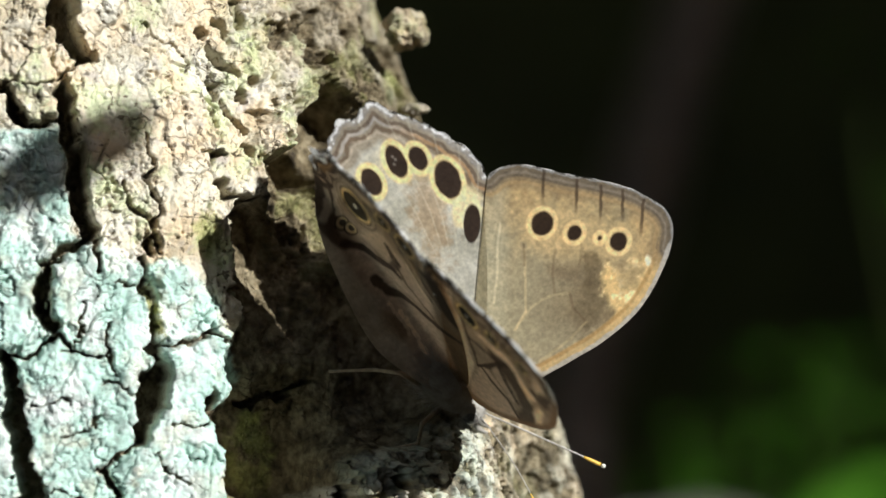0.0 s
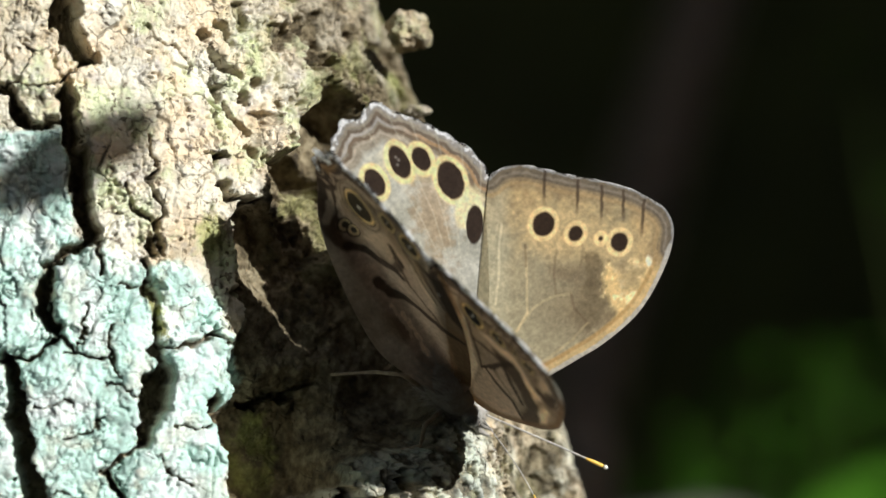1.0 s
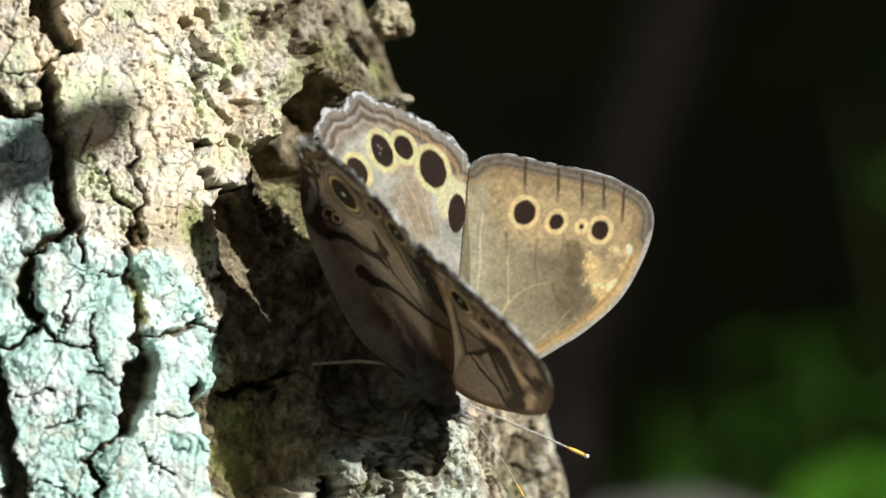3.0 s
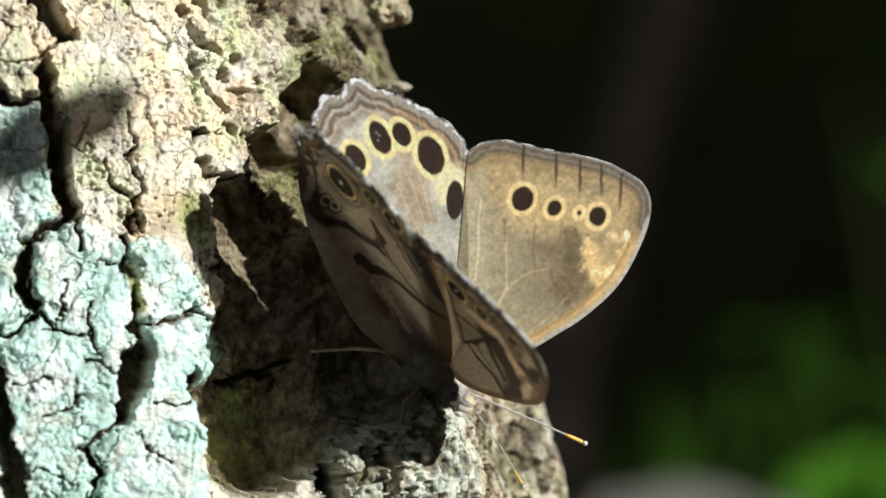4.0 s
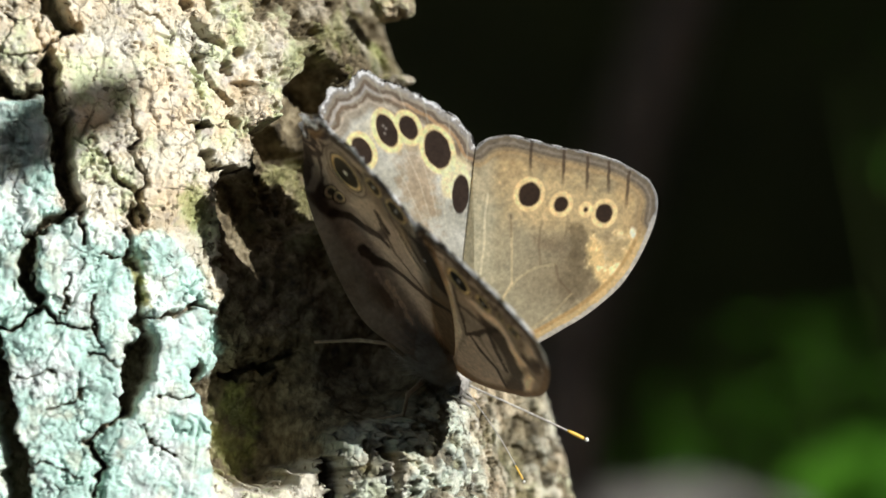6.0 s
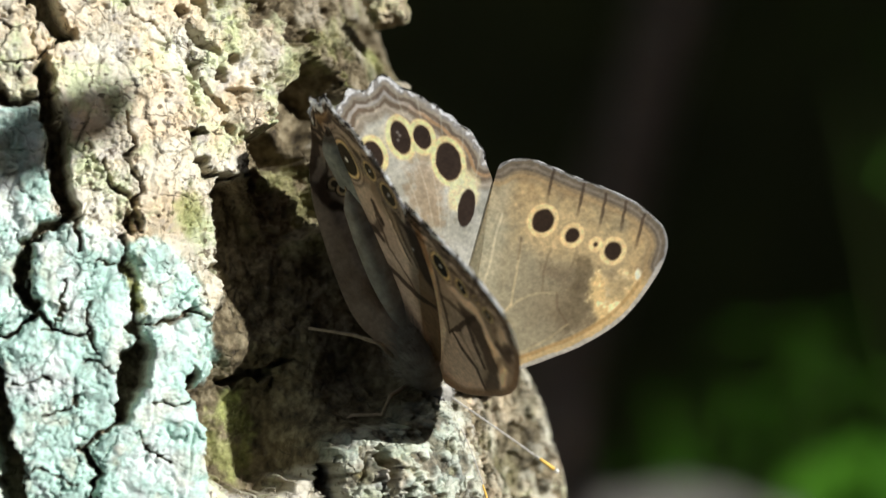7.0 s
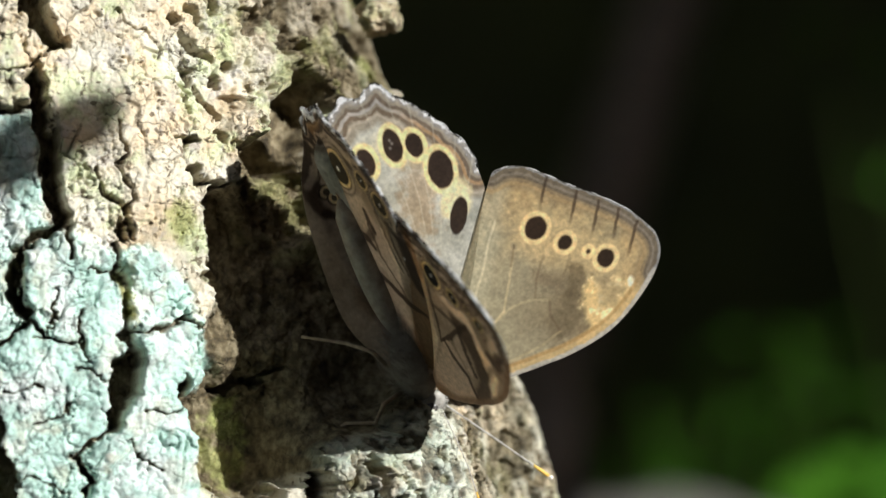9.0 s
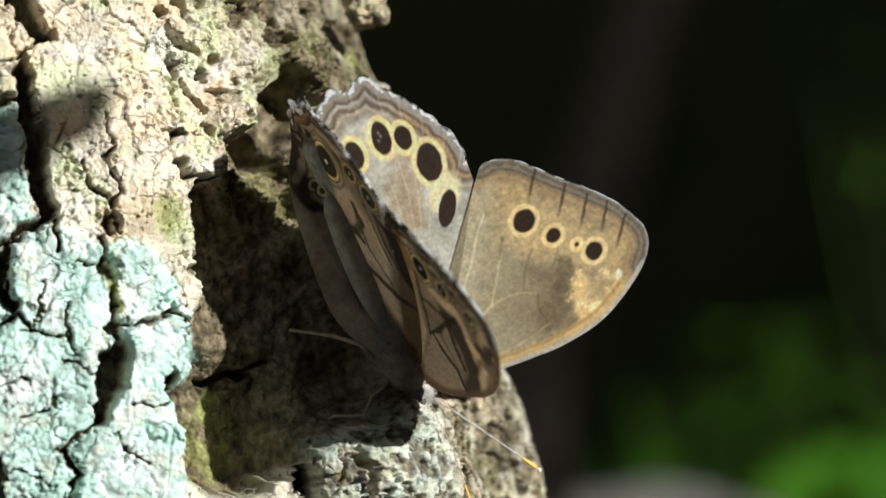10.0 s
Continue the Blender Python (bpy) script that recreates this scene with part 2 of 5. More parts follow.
# girdle coordinates in mm: u round the trunk (45 mm a radian, 0 facing the camera's side), v up along it
FISSURES = (
    (1.01, 2.6, [(17.1, 34.0), (17.1, 31.8), (17.1, 29.6), (17.8, 27.8), (18.2, 26.6)]),
    (0.95, 3.2, [(15.5, 24.4), (15.5, 21.7), (15.2, 18.7), (14.9, 15.2), (14.6, 12.0), (14.5, 9.7)]),
    (0.5, 1.8, [(8.5, 26.4), (11.0, 24.8), (11.2, 22.8), (12.1, 21.5), (14.7, 21.2)]),
    (0.17, 0.8, [(17.9, 26.6), (16.6, 25.8), (15.2, 25.3), (12.9, 25.3), (10.4, 25.6)]),
    (0.39, 1.6, [(14.2, 9.5), (12.5, 9.5), (10.7, 8.8)]),
    (0.73, 2.4, [(10.2, 8.3), (9.4, 6.6), (9.2, 4.5), (9.6, 2.3)]),
    (0.22, 1.0, [(4.0, 0.2), (5.9, 0.4), (7.5, 0.5), (10.0, 1.5), (11.0, -0.2), (13.1, -0.8)]),
    (0.22, 1.0, [(15.1, 9.3), (14.6, 6.7)]),
    (0.84, 2.8, [(5.3, 0.5), (5.2, -3.8), (4.8, -8.0), (4.9, -11.8), (4.1, -15.4), (3.6, -18.5)]),
    (0.39, 1.4, [(18.4, 6.8), (18.2, 4.0), (18.1, 1.8), (17.2, -1.0), (17.0, -2.6)]),
    (1.06, 3.2, [(17.1, -3.4), (16.1, -5.4), (15.2, -7.4), (14.3, -9.5)]),
    (0.28, 1.2, [(14.1, -9.9), (11.9, -10.3), (10.4, -11.4), (11.2, -14.1), (9.9, -16.4)]),
    (0.2, 0.9, [(17.4, -1.4), (19.8, -1.4), (22.1, -1.3), (23.8, -2.6), (24.5, -3.7)]),
    (0.22, 0.9, [(20.8, -6.3), (20.1, -8.1), (21.3, -9.1)]),
    (0.2, 0.9, [(21.6, 18.6), (21.2, 15.9), (21.0, 13.1), (20.7, 10.9), (19.2, 7.7)]),
    (0.34, 1.0, [(26.5, 16.0), (27.5, 15.3), (28.8, 15.8)]),
    (0.28, 1.0, [(27.2, 12.8), (27.5, 11.3), (30.6, 10.5)]),
    (0.22, 0.9, [(18.4, 14.5), (18.7, 12.7), (19.9, 10.3), (20.3, 7.4)]),
    (0.5, 1.8, [(29.4, -18.3), (29.0, -19.9), (28.8, -22.3)]),
    (0.45, 1.8, [(33.3, -17.8), (32.8, -19.7), (32.7, -22.0)]),
    (0.5, 1.2, [(24.4, -8.6), (26.6, -8.3), (29.3, -8.7), (31.9, -8.1)]),
    (0.62, 1.5, [(30.5, 25.3), (31.7, 23.9), (32.6, 22.8)]),
    (0.4, 1.2, [(30.0, 27.6), (30.0, 26.4)]),
    (0.5, 1.3, [(31.5, 28.2), (32.9, 27.2), (32.7, 26.1)]),
    (0.34, 1.2, [(30.0, 22.6), (29.8, 20.8)]),
    (0.5, 1.2, [(32.6, 21.0), (32.9, 19.8)]),
    (0.42, 1.0, [(27.1, 15.5), (27.4, 14.9), (28.7, 15.5)]),
    (0.5, 1.0, [(31.1, 15.5), (31.0, 14.4)]),
    (0.4, 1.0, [(27.6, 12.7), (27.3, 11.6)]),
    (0.3, 0.9, [(30.3, 20.2), (30.6, 18.1), (31.4, 16.9)]),
    (0.26, 0.9, [(29.0, 19.8), (28.9, 17.8)]),
    (0.34, 1.0, [(19.4, 9.0), (19.4, 7.5)]),
    (0.12, 0.6, [(24.8, 29.4), (25.3, 28.1), (26.2, 27.3), (26.9, 26.6), (27.2, 24.9), (27.8, 23.7)]),
    (0.1, 0.35, [(15.5, 5.1), (16.6, 4.5), (17.8, 4.2), (18.4, 3.1)]),
    (0.5, 1.3, [(20.2, -7.1), (20.3, -8.7), (21.0, -9.7)]),
    (0.1, 0.35, [(5.1, -13.0), (6.8, -12.1), (7.5, -13.2), (9.7, -14.5)]),
    (0.1, 0.35, [(6.7, -4.8), (8.6, -4.1), (9.2, -4.9)]),
    (0.1, 0.35, [(8.4, -8.4), (10.6, -7.6), (11.4, -6.4)]),
    (0.16, 0.5, [(14.0, 1.4), (13.5, -1.0), (13.5, -2.9)]),
    (0.1, 0.35, [(10.0, -0.1), (11.1, -0.4), (11.7, 1.1), (12.5, 4.2)]),
    (0.1, 0.35, [(15.2, -11.0), (15.1, -12.9), (16.4, -14.9)]),
    (0.1, 0.35, [(11.9, -3.8), (13.4, -3.7), (14.6, -5.5)]),
    (0.1, 0.35, [(19.9, -9.5), (17.8, -9.2), (17.0, -8.5)]),
)
PLATES = (
    [(6.7, 22.5), (10.4, 21.3), (13.3, 20.5), (14.8, 19.8), (14.2, 14.8), (13.8, 9.9), (10.6, 9.2), (9.3, 7.7), (8.5, 4.1), (8.8, 2.3), (5.9, 0.7), (2.3, 1.3)],
    [(10.9, 8.4), (15.0, 9.1), (18.2, 6.7), (17.7, 1.9), (16.6, -2.3), (14.5, -7.3), (13.6, -9.5), (10.4, -11.1), (10.7, -14.0), (9.2, -17.9), (4.9, -16.7), (5.3, -11.9), (5.6, -7.1), (6.3, -0.8), (9.9, 1.0), (10.4, 2.6), (10.1, 5.9)],
    [(19.3, 5.4), (21.8, 6.0), (23.2, 2.3), (24.3, -2.1), (23.8, -6.2), (21.4, -9.1), (19.7, -14.1), (19.0, -20.6), (10.2, -18.2), (11.5, -14.2), (11.1, -11.8), (14.2, -10.5), (16.6, -6.7), (17.8, -3.1), (17.9, -0.4)],
    [(8.4, 25.8), (14.9, 25.0), (15.2, 21.6), (12.5, 21.7), (11.4, 23.1), (10.7, 25.0)],
    [(18.6, 27.2), (23.7, 31.8), (18.6, 33.8), (18.1, 28.9)],
)
LICHEN = [(4.7, 22.6), (15.0, 20.4), (13.3, 10.0), (15.5, 9.1), (18.6, 6.3), (21.9, 6.3), (23.3, 1.7), (24.4, -1.9), (24.1, -6.3), (21.6, -9.2), (20.0, -14.2), (18.8, -21.6), (-2.6, -15.8)]

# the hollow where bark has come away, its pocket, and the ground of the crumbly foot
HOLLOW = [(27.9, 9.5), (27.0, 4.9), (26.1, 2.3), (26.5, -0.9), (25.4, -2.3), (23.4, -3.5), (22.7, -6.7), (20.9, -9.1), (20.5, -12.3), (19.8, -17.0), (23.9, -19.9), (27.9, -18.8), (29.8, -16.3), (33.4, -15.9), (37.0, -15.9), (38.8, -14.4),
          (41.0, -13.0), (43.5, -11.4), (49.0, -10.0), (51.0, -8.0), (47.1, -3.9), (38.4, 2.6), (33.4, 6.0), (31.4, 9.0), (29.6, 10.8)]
# dark area past the hollow: rot colour that also stands in for shade
HOLLOW_SHADE = [(27.9, 9.5), (27.0, 4.9), (26.1, 2.3), (26.5, -0.9), (24.2, -3.5), (23.5, -6.7), (21.6, -9.1), (21.3, -12.3), (20.6, -17.0), (23.9, -19.6), (27.9, -18.4), (38.0, -15.4), (49.0, -11.0), (56.0, -9.0), (57.0, -1.0), (51.0, 7.5), (43.5, 11.6), (39.5, 12.3), (35.6, 13.4), (32.8, 14.3), (30.6, 10.5)]
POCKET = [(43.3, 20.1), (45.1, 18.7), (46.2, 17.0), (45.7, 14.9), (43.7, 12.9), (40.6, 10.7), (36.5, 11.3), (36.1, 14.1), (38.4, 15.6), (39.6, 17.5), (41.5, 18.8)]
PITS = ((43.2, 23.8, 1.0), (44.3, 22.7, 0.6), (40.3, 26.3, 0.9), (42.6, 26.4, 0.9), (35.4, 18.9, 0.5), (39.0, 16.9, 0.5), (36.0, -20.8, 0.7), (38.4, -20.6, 0.8), (40.7, -19.3, 0.6), (46.6, -17.5, 0.8), (47.9, -20.1, 0.9),
        (52.3, -22.7, 1.0), (58.0, -20.5, 1.4), (46.2, -23.3, 0.8), (34.4, -20.7, 0.5), (50.5, -18.6, 0.7), (54.6, -25.0, 1.0), (42.6, -24.6, 0.8))

MOUTH = [(33.0, 13.6), (34.6, 14.6), (36.3, 14.2), (38.0, 15.2), (39.8, 14.6), (42.0, 9.5), (42.0, 4.0), (36.0, 3.5), (32.6, 6.5), (32.2, 9.5)]


def trunk_smooth(u, v):
    th = u / 45.0
    hw = 52 - 7.5 * np.tanh(v / 40) + 0.02 * np.maximum(-v - 80, 0)
    hd = 34 + 0.02 * np.maximum(-v - 80, 0)
    s, c = np.sin(th), np.cos(th)
    p = np.outer(-49 + hw * s, XH) + np.outer(24 - hd * c, YH) + np.outer(v, ZH)
    n = np.outer(s / hw, XH) + np.outer(-c / hd, YH)
    return p, n / np.linalg.norm(n, axis=1)[:, None]


def lean_out(u, n):
    """The way in which bark rises: straight out, and turned to the open side near the trunk's flank."""
    way = n + (step(40, 58, u) * step(110, 95, u))[:, None] * np.array((0, -0.8, 0))
    return way / np.linalg.norm(way, axis=1)[:, None]


def bark_relief(u, v, p, n):
    """Height of the bark over the smooth trunk in mm, and the masks of growth and painted shade."""
    way = lean_out(u, n)
    low = p * np.array((1, 1, 0.45))
    h = 1.1 * fbm(low * 0.10, 3, 3)
    # warped coordinates keep cracks and edges ragged
    wu = u + 0.55 * fbm(p * 0.5, 3, 21) + 0.18 * fbm(p * 2.2, 2, 25)
    wv = v + 0.55 * fbm(p * 0.5, 3, 31) + 0.18 * fbm(p * 2.2, 2, 35)
    plate = np.zeros(len(u))
    for pts in PLATES:
        plate = np.maximum(plate, region(wu, wv, pts, 0.35))
    lichen = region(wu + 0.6 * fbm(p * 0.35, 2, 77), wv, LICHEN, 0.5)
    foot = step(28.5, 31, u) * step(-12.5, -16.5, v) * (1 - region(wu, wv, HOLLOW, 0.6))
    crumb = np.clip(step(29, 37, u) * step(-4, 10, v) + foot, 0, 1)
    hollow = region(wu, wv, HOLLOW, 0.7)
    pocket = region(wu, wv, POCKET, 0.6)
    hollow_shade = region(wu, wv, HOLLOW_SHADE, 0.8)
    # the far and lower walls of the hollow slope, its near wall is steep
    slope = region(u + 0.8 * fbm(p * 0.35, 2, 22), v + 0.8 * fbm(p * 0.35, 2, 32), HOLLOW, 2.4)
    bowl = hollow + (np.minimum(hollow, slope ** 1.3) - hollow) * np.clip(step(25.5, 29.5, u) * step(-11, -15, v) + step(31, 36, u), 0, 1)
    h += plate * (1.0 + 0.3 * fbm(p * 0.45, 3, 5))
    # lichen plates stand in front of the hollow bark beside them
    edge = 24.5 + 0.33 * np.minimum(wv + 4, 0)
    h += 1.3 * step(edge + 1.5, edge - 1.5, wu) * step(2, -4, wv)
    h += 1.2 * np.exp(-((u - 25) / 7) ** 2 - ((v - 10) / 8) ** 2)
    h -= (4.4 + 4.6 * step(-5, -11, v) * step(34, 27, u)) * bowl
    h += 1.3 * np.exp(-((u - 38) / 6) ** 2 - ((v - 11) / 6) ** 2) * (1 - hollow)
    h -= 6.0 * region(u + 0.5 * fbm(p * 0.35, 2, 97), v + 0.5 * fbm(p * 0.35, 2, 98), POCKET, 1.1)
    # below the pocket the bark opens into the hollow, under a hanging lip
    mouth = region(wu, wv, MOUTH, 0.9)
    h -= (5.0 - 3.2 * hollow) * mouth
    h += 2.0 * np.exp(-((u - 34.9) / 1.9) ** 2 - ((v - 16.2) / 2.4) ** 2) * (1 - mouth) * (1 - pocket)
    h += 4.0 * step(27.8, 30.6, u) * step(54, 40, u) * step(-9.5, -18.0, v)
    h += 3.6 * np.exp(-((u - 35) / 4.0) ** 2 - ((v + 20) / 3.6) ** 2)
    # the ridge beside the pocket, the groove round the knob
    d, _ = line_distance(wu, wv, [(44.2, 23.4), (46.2, 20.6), (47.4, 18.0), (47.0, 15.6)])
    h += 1.6 * step(1.8, 0.4, d)
    d, _ = line_distance(wu, wv, [(57.0, 26.5), (58.3, 24.5), (61.0, 23.2), (70.8, 23.3)])
    groove = step(1.8, 0.6, d)
    h -= 1.6 * groove
    h -= 1.6 * step(52, 60, u) * step(2, 10, v)
    h -= 1.6 * step(3.2, 0.5, np.hypot((u - 64) * 0.75, v - 4))
    h += 1.0 * step(9, 2, np.hypot((u - 64) * 0.75, v + 20))
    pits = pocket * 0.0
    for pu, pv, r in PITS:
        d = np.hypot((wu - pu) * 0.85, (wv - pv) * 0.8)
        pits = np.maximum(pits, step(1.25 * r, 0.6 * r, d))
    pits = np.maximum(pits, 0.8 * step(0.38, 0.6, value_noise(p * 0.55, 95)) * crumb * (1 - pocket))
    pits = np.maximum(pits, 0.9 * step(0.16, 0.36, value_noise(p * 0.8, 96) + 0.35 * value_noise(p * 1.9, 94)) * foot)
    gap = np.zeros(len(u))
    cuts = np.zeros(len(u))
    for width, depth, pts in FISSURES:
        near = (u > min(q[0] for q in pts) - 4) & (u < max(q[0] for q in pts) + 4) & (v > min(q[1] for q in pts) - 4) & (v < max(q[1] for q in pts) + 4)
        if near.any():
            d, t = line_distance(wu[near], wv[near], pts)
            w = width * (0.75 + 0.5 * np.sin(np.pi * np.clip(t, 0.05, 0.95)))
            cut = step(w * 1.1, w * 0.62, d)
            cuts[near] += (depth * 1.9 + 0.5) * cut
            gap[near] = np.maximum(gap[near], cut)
    h -= 1.7 * pits * (1 - 0.55 * foot)
    # finer relief follows the raised surface, so that steep flanks keep their grain
    q = p + way * h[:, None]
    lowq = q * np.array((1, 1, 0.45))
    rim = (1 - 0.75 * hollow) * (1 - 0.6 * pocket)
    calm = 1 - 0.6 * lichen
    d1, d2, own = cells(lowq * 0.34 + 0.3 * fbm(q * 0.5, 3, 61)[:, None], 5)
    h += 0.6 * calm * rim * (own - 0.5) * step(0.0, 0.08, d2 - d1)
    h -= (0.7 + 0.4 * crumb) * rim * step(0.075, 0.012, d2 - d1) * (0.3 + 0.7 * step(-0.2, 0.4, value_noise(q * 0.21, 62)))
    d1, d2, own = cells(q * np.array((0.85, 0.85, 0.42)) + 0.4 * fbm(q * 0.9, 2, 63)[:, None], 9)
    flaky = step(-0.25, 0.45, value_noise(q * 0.16, 66))
    h += (0.08 + 0.26 * flaky) * calm * (own - 0.5) * step(0.0, 0.07, d2 - d1)
    h -= 0.34 * rim * step(0.07, 0.01, d2 - d1) * step(-0.25, 0.35, value_noise(q * 0.3, 64))
    d1, d2, own = cells(q * np.array((2.1, 2.1, 1.3)) + 0.4 * fbm(q * 2, 2, 67)[:, None], 19)
    h += 0.16 * (0.6 + 0.4 * flaky) * (own - 0.5) * step(0.0, 0.12, d2 - d1)
    h -= 0.16 * rim * step(0.10, 0.02, d2 - d1) * step(-0.2, 0.3, value_noise(q * 0.5, 68))
    h += (0.16 + 0.14 * calm) * fbm(q * np.array((0.4, 0.4, 0.18)), 3, 41)
    h += (0.05 + 0.05 * hollow) * fbm(q * 2.6, 3, 51)
    h += 0.5 * hollow * fbm(q * 0.45, 3, 53)
    specks = step(0.60, 0.72, value_noise(q * 2.4, 91)) * step(0.0, 0.5, value_noise(q * 0.25, 92)) * (1 - hollow)
    h -= 0.3 * specks * calm
    # nodules of the crumbly bark
    flank = np.clip(4 * bowl * (1 - bowl), 0, 1)
    coarse = crumb * (1 - pocket) * (1 - 0.6 * step(50, 60, u) * step(-4, 8, v)) * (1 - 0.85 * flank)
    for size, lift, seed in ((0.42, 0.55, 13), (0.85, 1.0, 17), (1.7, 0.6, 29), (2.8, 0.3, 43)):
        lump, _, _ = cells(q * size + 0.3 * fbm(q * size, 2, 65 + seed)[:, None], seed)
        h += coarse * lift * (1 - (0.75 if size < 1 else 0.3) * foot) * (np.sqrt(np.maximum(0.62 - lump * lump, 0)) - 0.45)
    h -= cuts
    # where things grow; the third mask also paints shade as rot colour
    moss = np.zeros(len(u))
    for (mu, mv), ru, rv, k in (((25.2, 8.2), 1.7, 2.8, 0.75), ((18.0, 2.7), 0.6, 1.7, 1), ((18.2, 0.4), 0.5, 1.2, 1), ((25.2, -12.6), 2.0, 2.6, 0.9), ((23.2, -15.2), 2.6, 3.0, 0.6), ((60.0, 20.2), 4.0, 1.8, 0.6)):
        moss = np.maximum(moss, k * step(1.3, 0.3, np.hypot((u - mu) / ru, (v - mv) / rv) + 0.55 * fbm(q * 0.8, 3, 71)))
    moss = np.maximum(moss, 0.3 * step(0.15, 0.7, fbm(q * 0.3, 3, 73)) * (crumb - 0.6 * foot))
    patches = step(-0.35, 0.05, fbm(q * 0.22, 3, 81)) * foot * (1 - 0.8 * pits)
    lichen = np.clip(np.maximum(lichen, (0.42 - 0.34 * step(41, 47, u)) * patches), 0, 1)
    lichen *= (1 - 0.35 * step(0.35, 0.8, fbm(q * 0.5, 3, 83))) * (1 - gap)
    # crumbly flank: brown weathering, deepened to paint in its shade
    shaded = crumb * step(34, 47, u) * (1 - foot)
    # cracks, pits, groove and pocket go dark brown to paint in their shade
    rot_shade = np.clip(step(0.1, 0.7, fbm(q * 0.16, 3, 87)) * 0.2 + 0.9 * pocket + 1.0 * np.maximum(np.maximum(hollow, mouth), hollow_shade) + 0.8 * gap + 0.85 * pits + 0.5 * groove + 0.6 * specks + shaded * (0.82 + 0.5 * fbm(q * 0.3, 2, 89)) + foot * (0.25 + 0.3 * step(42, 50, u) + 0.5 * fbm(q * 0.5, 2, 90)), 0, 1)
    return h, np.stack([lichen, moss, rot_shade], -1), plate


def trunk_sheet(u0, u1, nu, v0, v1, nv):
    gu, gv = np.meshgrid(np.linspace(u0, u1, nu), np.linspace(v0, v1, nv))
    u, v = gu.ravel(), gv.ravel()
    p, n = trunk_smooth(u, v)
    h, growth_shade, plate = bark_relief(u, v, p, n)
    k = (np.arange(nv - 1)[:, None] * nu + np.arange(nu - 1)[None, :]).ravel()
    return (p + lean_out(u, n) * h[:, None]) * MM, np.stack([k, k + 1, k + nu + 1, k + nu], -1), growth_shade, u, v


def sub_mesh(name, verts, faces, growth_shade):
    used, inv = np.unique(faces, return_inverse=True)
    me = mesh_of(name, verts[used], inv.reshape(faces.shape))
    paint(me, "growth_shade", growth_shade[used])
    return me


trunk = tagged(new("tree_trunk"), "rough tan tree trunk crusted with pale mint lichen", "tree trunk")
verts, faces, growth_shade, su, sv = trunk_sheet(-12, 84, 820, -34, 36, 620)
mid_u, mid_v = su[faces].mean(1), sv[faces].mean(1)
rest = np.ones(len(faces), dtype=bool)
for pts in PLATES:
    pick = inside(mid_u, mid_v, pts) & rest
    if pick.any():
        link_mesh("bark_plate", sub_mesh("bark_plate", verts, faces[pick], growth_shade), BARK, trunk, "raised bark plate crusted with lichen")
        rest &= ~pick
link_mesh("bark", sub_mesh("bark", verts, faces[rest], growth_shade), BARK, trunk)
full = 90 * math.pi
for name, args in (("bark", (84, full - 12, 160, -34, 36, 60)), ("bark", (0, full, 200, 36, 1700, 340)), ("bark", (0, full, 200, -960, -34, 220))):
    v2, f2, g2, _, _ = trunk_sheet(*args)
    link_mesh(name, sub_mesh(name, v2, f2, g2), BARK, trunk)



def moss_tuft(u, v, ru, rv, count, length, seed):
    """Tiny pointed shoots that stand out of the bark."""
    rng = np.random.RandomState(seed)
    uu, vv = u + ru * rng.normal(0, 0.5, count), v + rv * rng.normal(0, 0.5, count)
    p, n = trunk_smooth(uu, vv)
    h, _, _ = bark_relief(uu, vv, p, n)
    base = p + lean_out(uu, n) * (h - 0.08)[:, None]
    tip = base + (n + 0.6 * rng.normal(0, 1, (count, 3)) + np.array((0, 0, 0.3))) * (length * rng.uniform(0.5, 1.2, count))[:, None]
    a = np.cross(n, rng.normal(0, 1, (count, 3)))
    a *= 0.055 / np.linalg.norm(a, axis=1)[:, None]
    b = np.cross(n, a)
    verts = np.stack([base + a, base - 0.5 * a + 0.87 * b, base - 0.5 * a - 0.87 * b, tip], 1).reshape(-1, 3) * MM
    k = np.arange(count)[:, None] * 4
    faces = np.concatenate([k + np.array(f) for f in ((0, 1, 3), (1, 2, 3), (2, 0, 3))])
    link_mesh("moss_tuft", mesh_of("moss_tuft", verts, faces, False), MOSS, trunk, "tuft of yellow-green moss")


for (mu, mv), ru, rv, count in (((25.2, 8.2), 1.3, 2.4, 300), ((18.0, 2.7), 0.5, 1.5, 260), ((18.0, 0.3), 0.4, 1.0, 140), ((25.2, -12.6), 1.3, 1.6, 500), ((60.0, 20.2), 2.4, 1.0, 150)):
    moss_tuft(mu, mv, ru, rv, count, 0.34, int(count))


def knob(name, centre, radii, seed, label):
    """A lumpy outgrowth of the bark."""
    bm = bmesh.new()
    bmesh.ops.create_icosphere(bm, subdivisions=5, radius=1)
    for v in bm.verts:
        k = 1 + 0.30 * noise.noise(v.co * 1.4 + Vector((seed, 0, 0))) + 0.22 * noise.noise(v.co * 3.1) + 0.10 * noise.noise(v.co * 8)
        v.co = (Vector(centre) + Vector((v.co.x * radii[0], v.co.y * radii[1], v.co.z * radii[2])) * k) * MM
    ob = part(name, bm, BARK, trunk, label)
    grow = np.array([(0.0, max(0.0, 0.5 * noise.noise(v.co * 900)), 0.65 + 0.4 * noise.noise(v.co * 500)) for v in ob.data.vertices])
    paint(ob.data, "growth_shade", np.clip(grow, 0, 1))
    return ob


knob("bark_knob", (-5.1, 11.0, 24.2), (2.3, 2.6, 2.0), 3, "rounded knob of grey bark")
knob("bark_thorn", (-4.2, 11.5, 16.2), (1.3, 1.0, 0.55), 8, "small spur of bark")

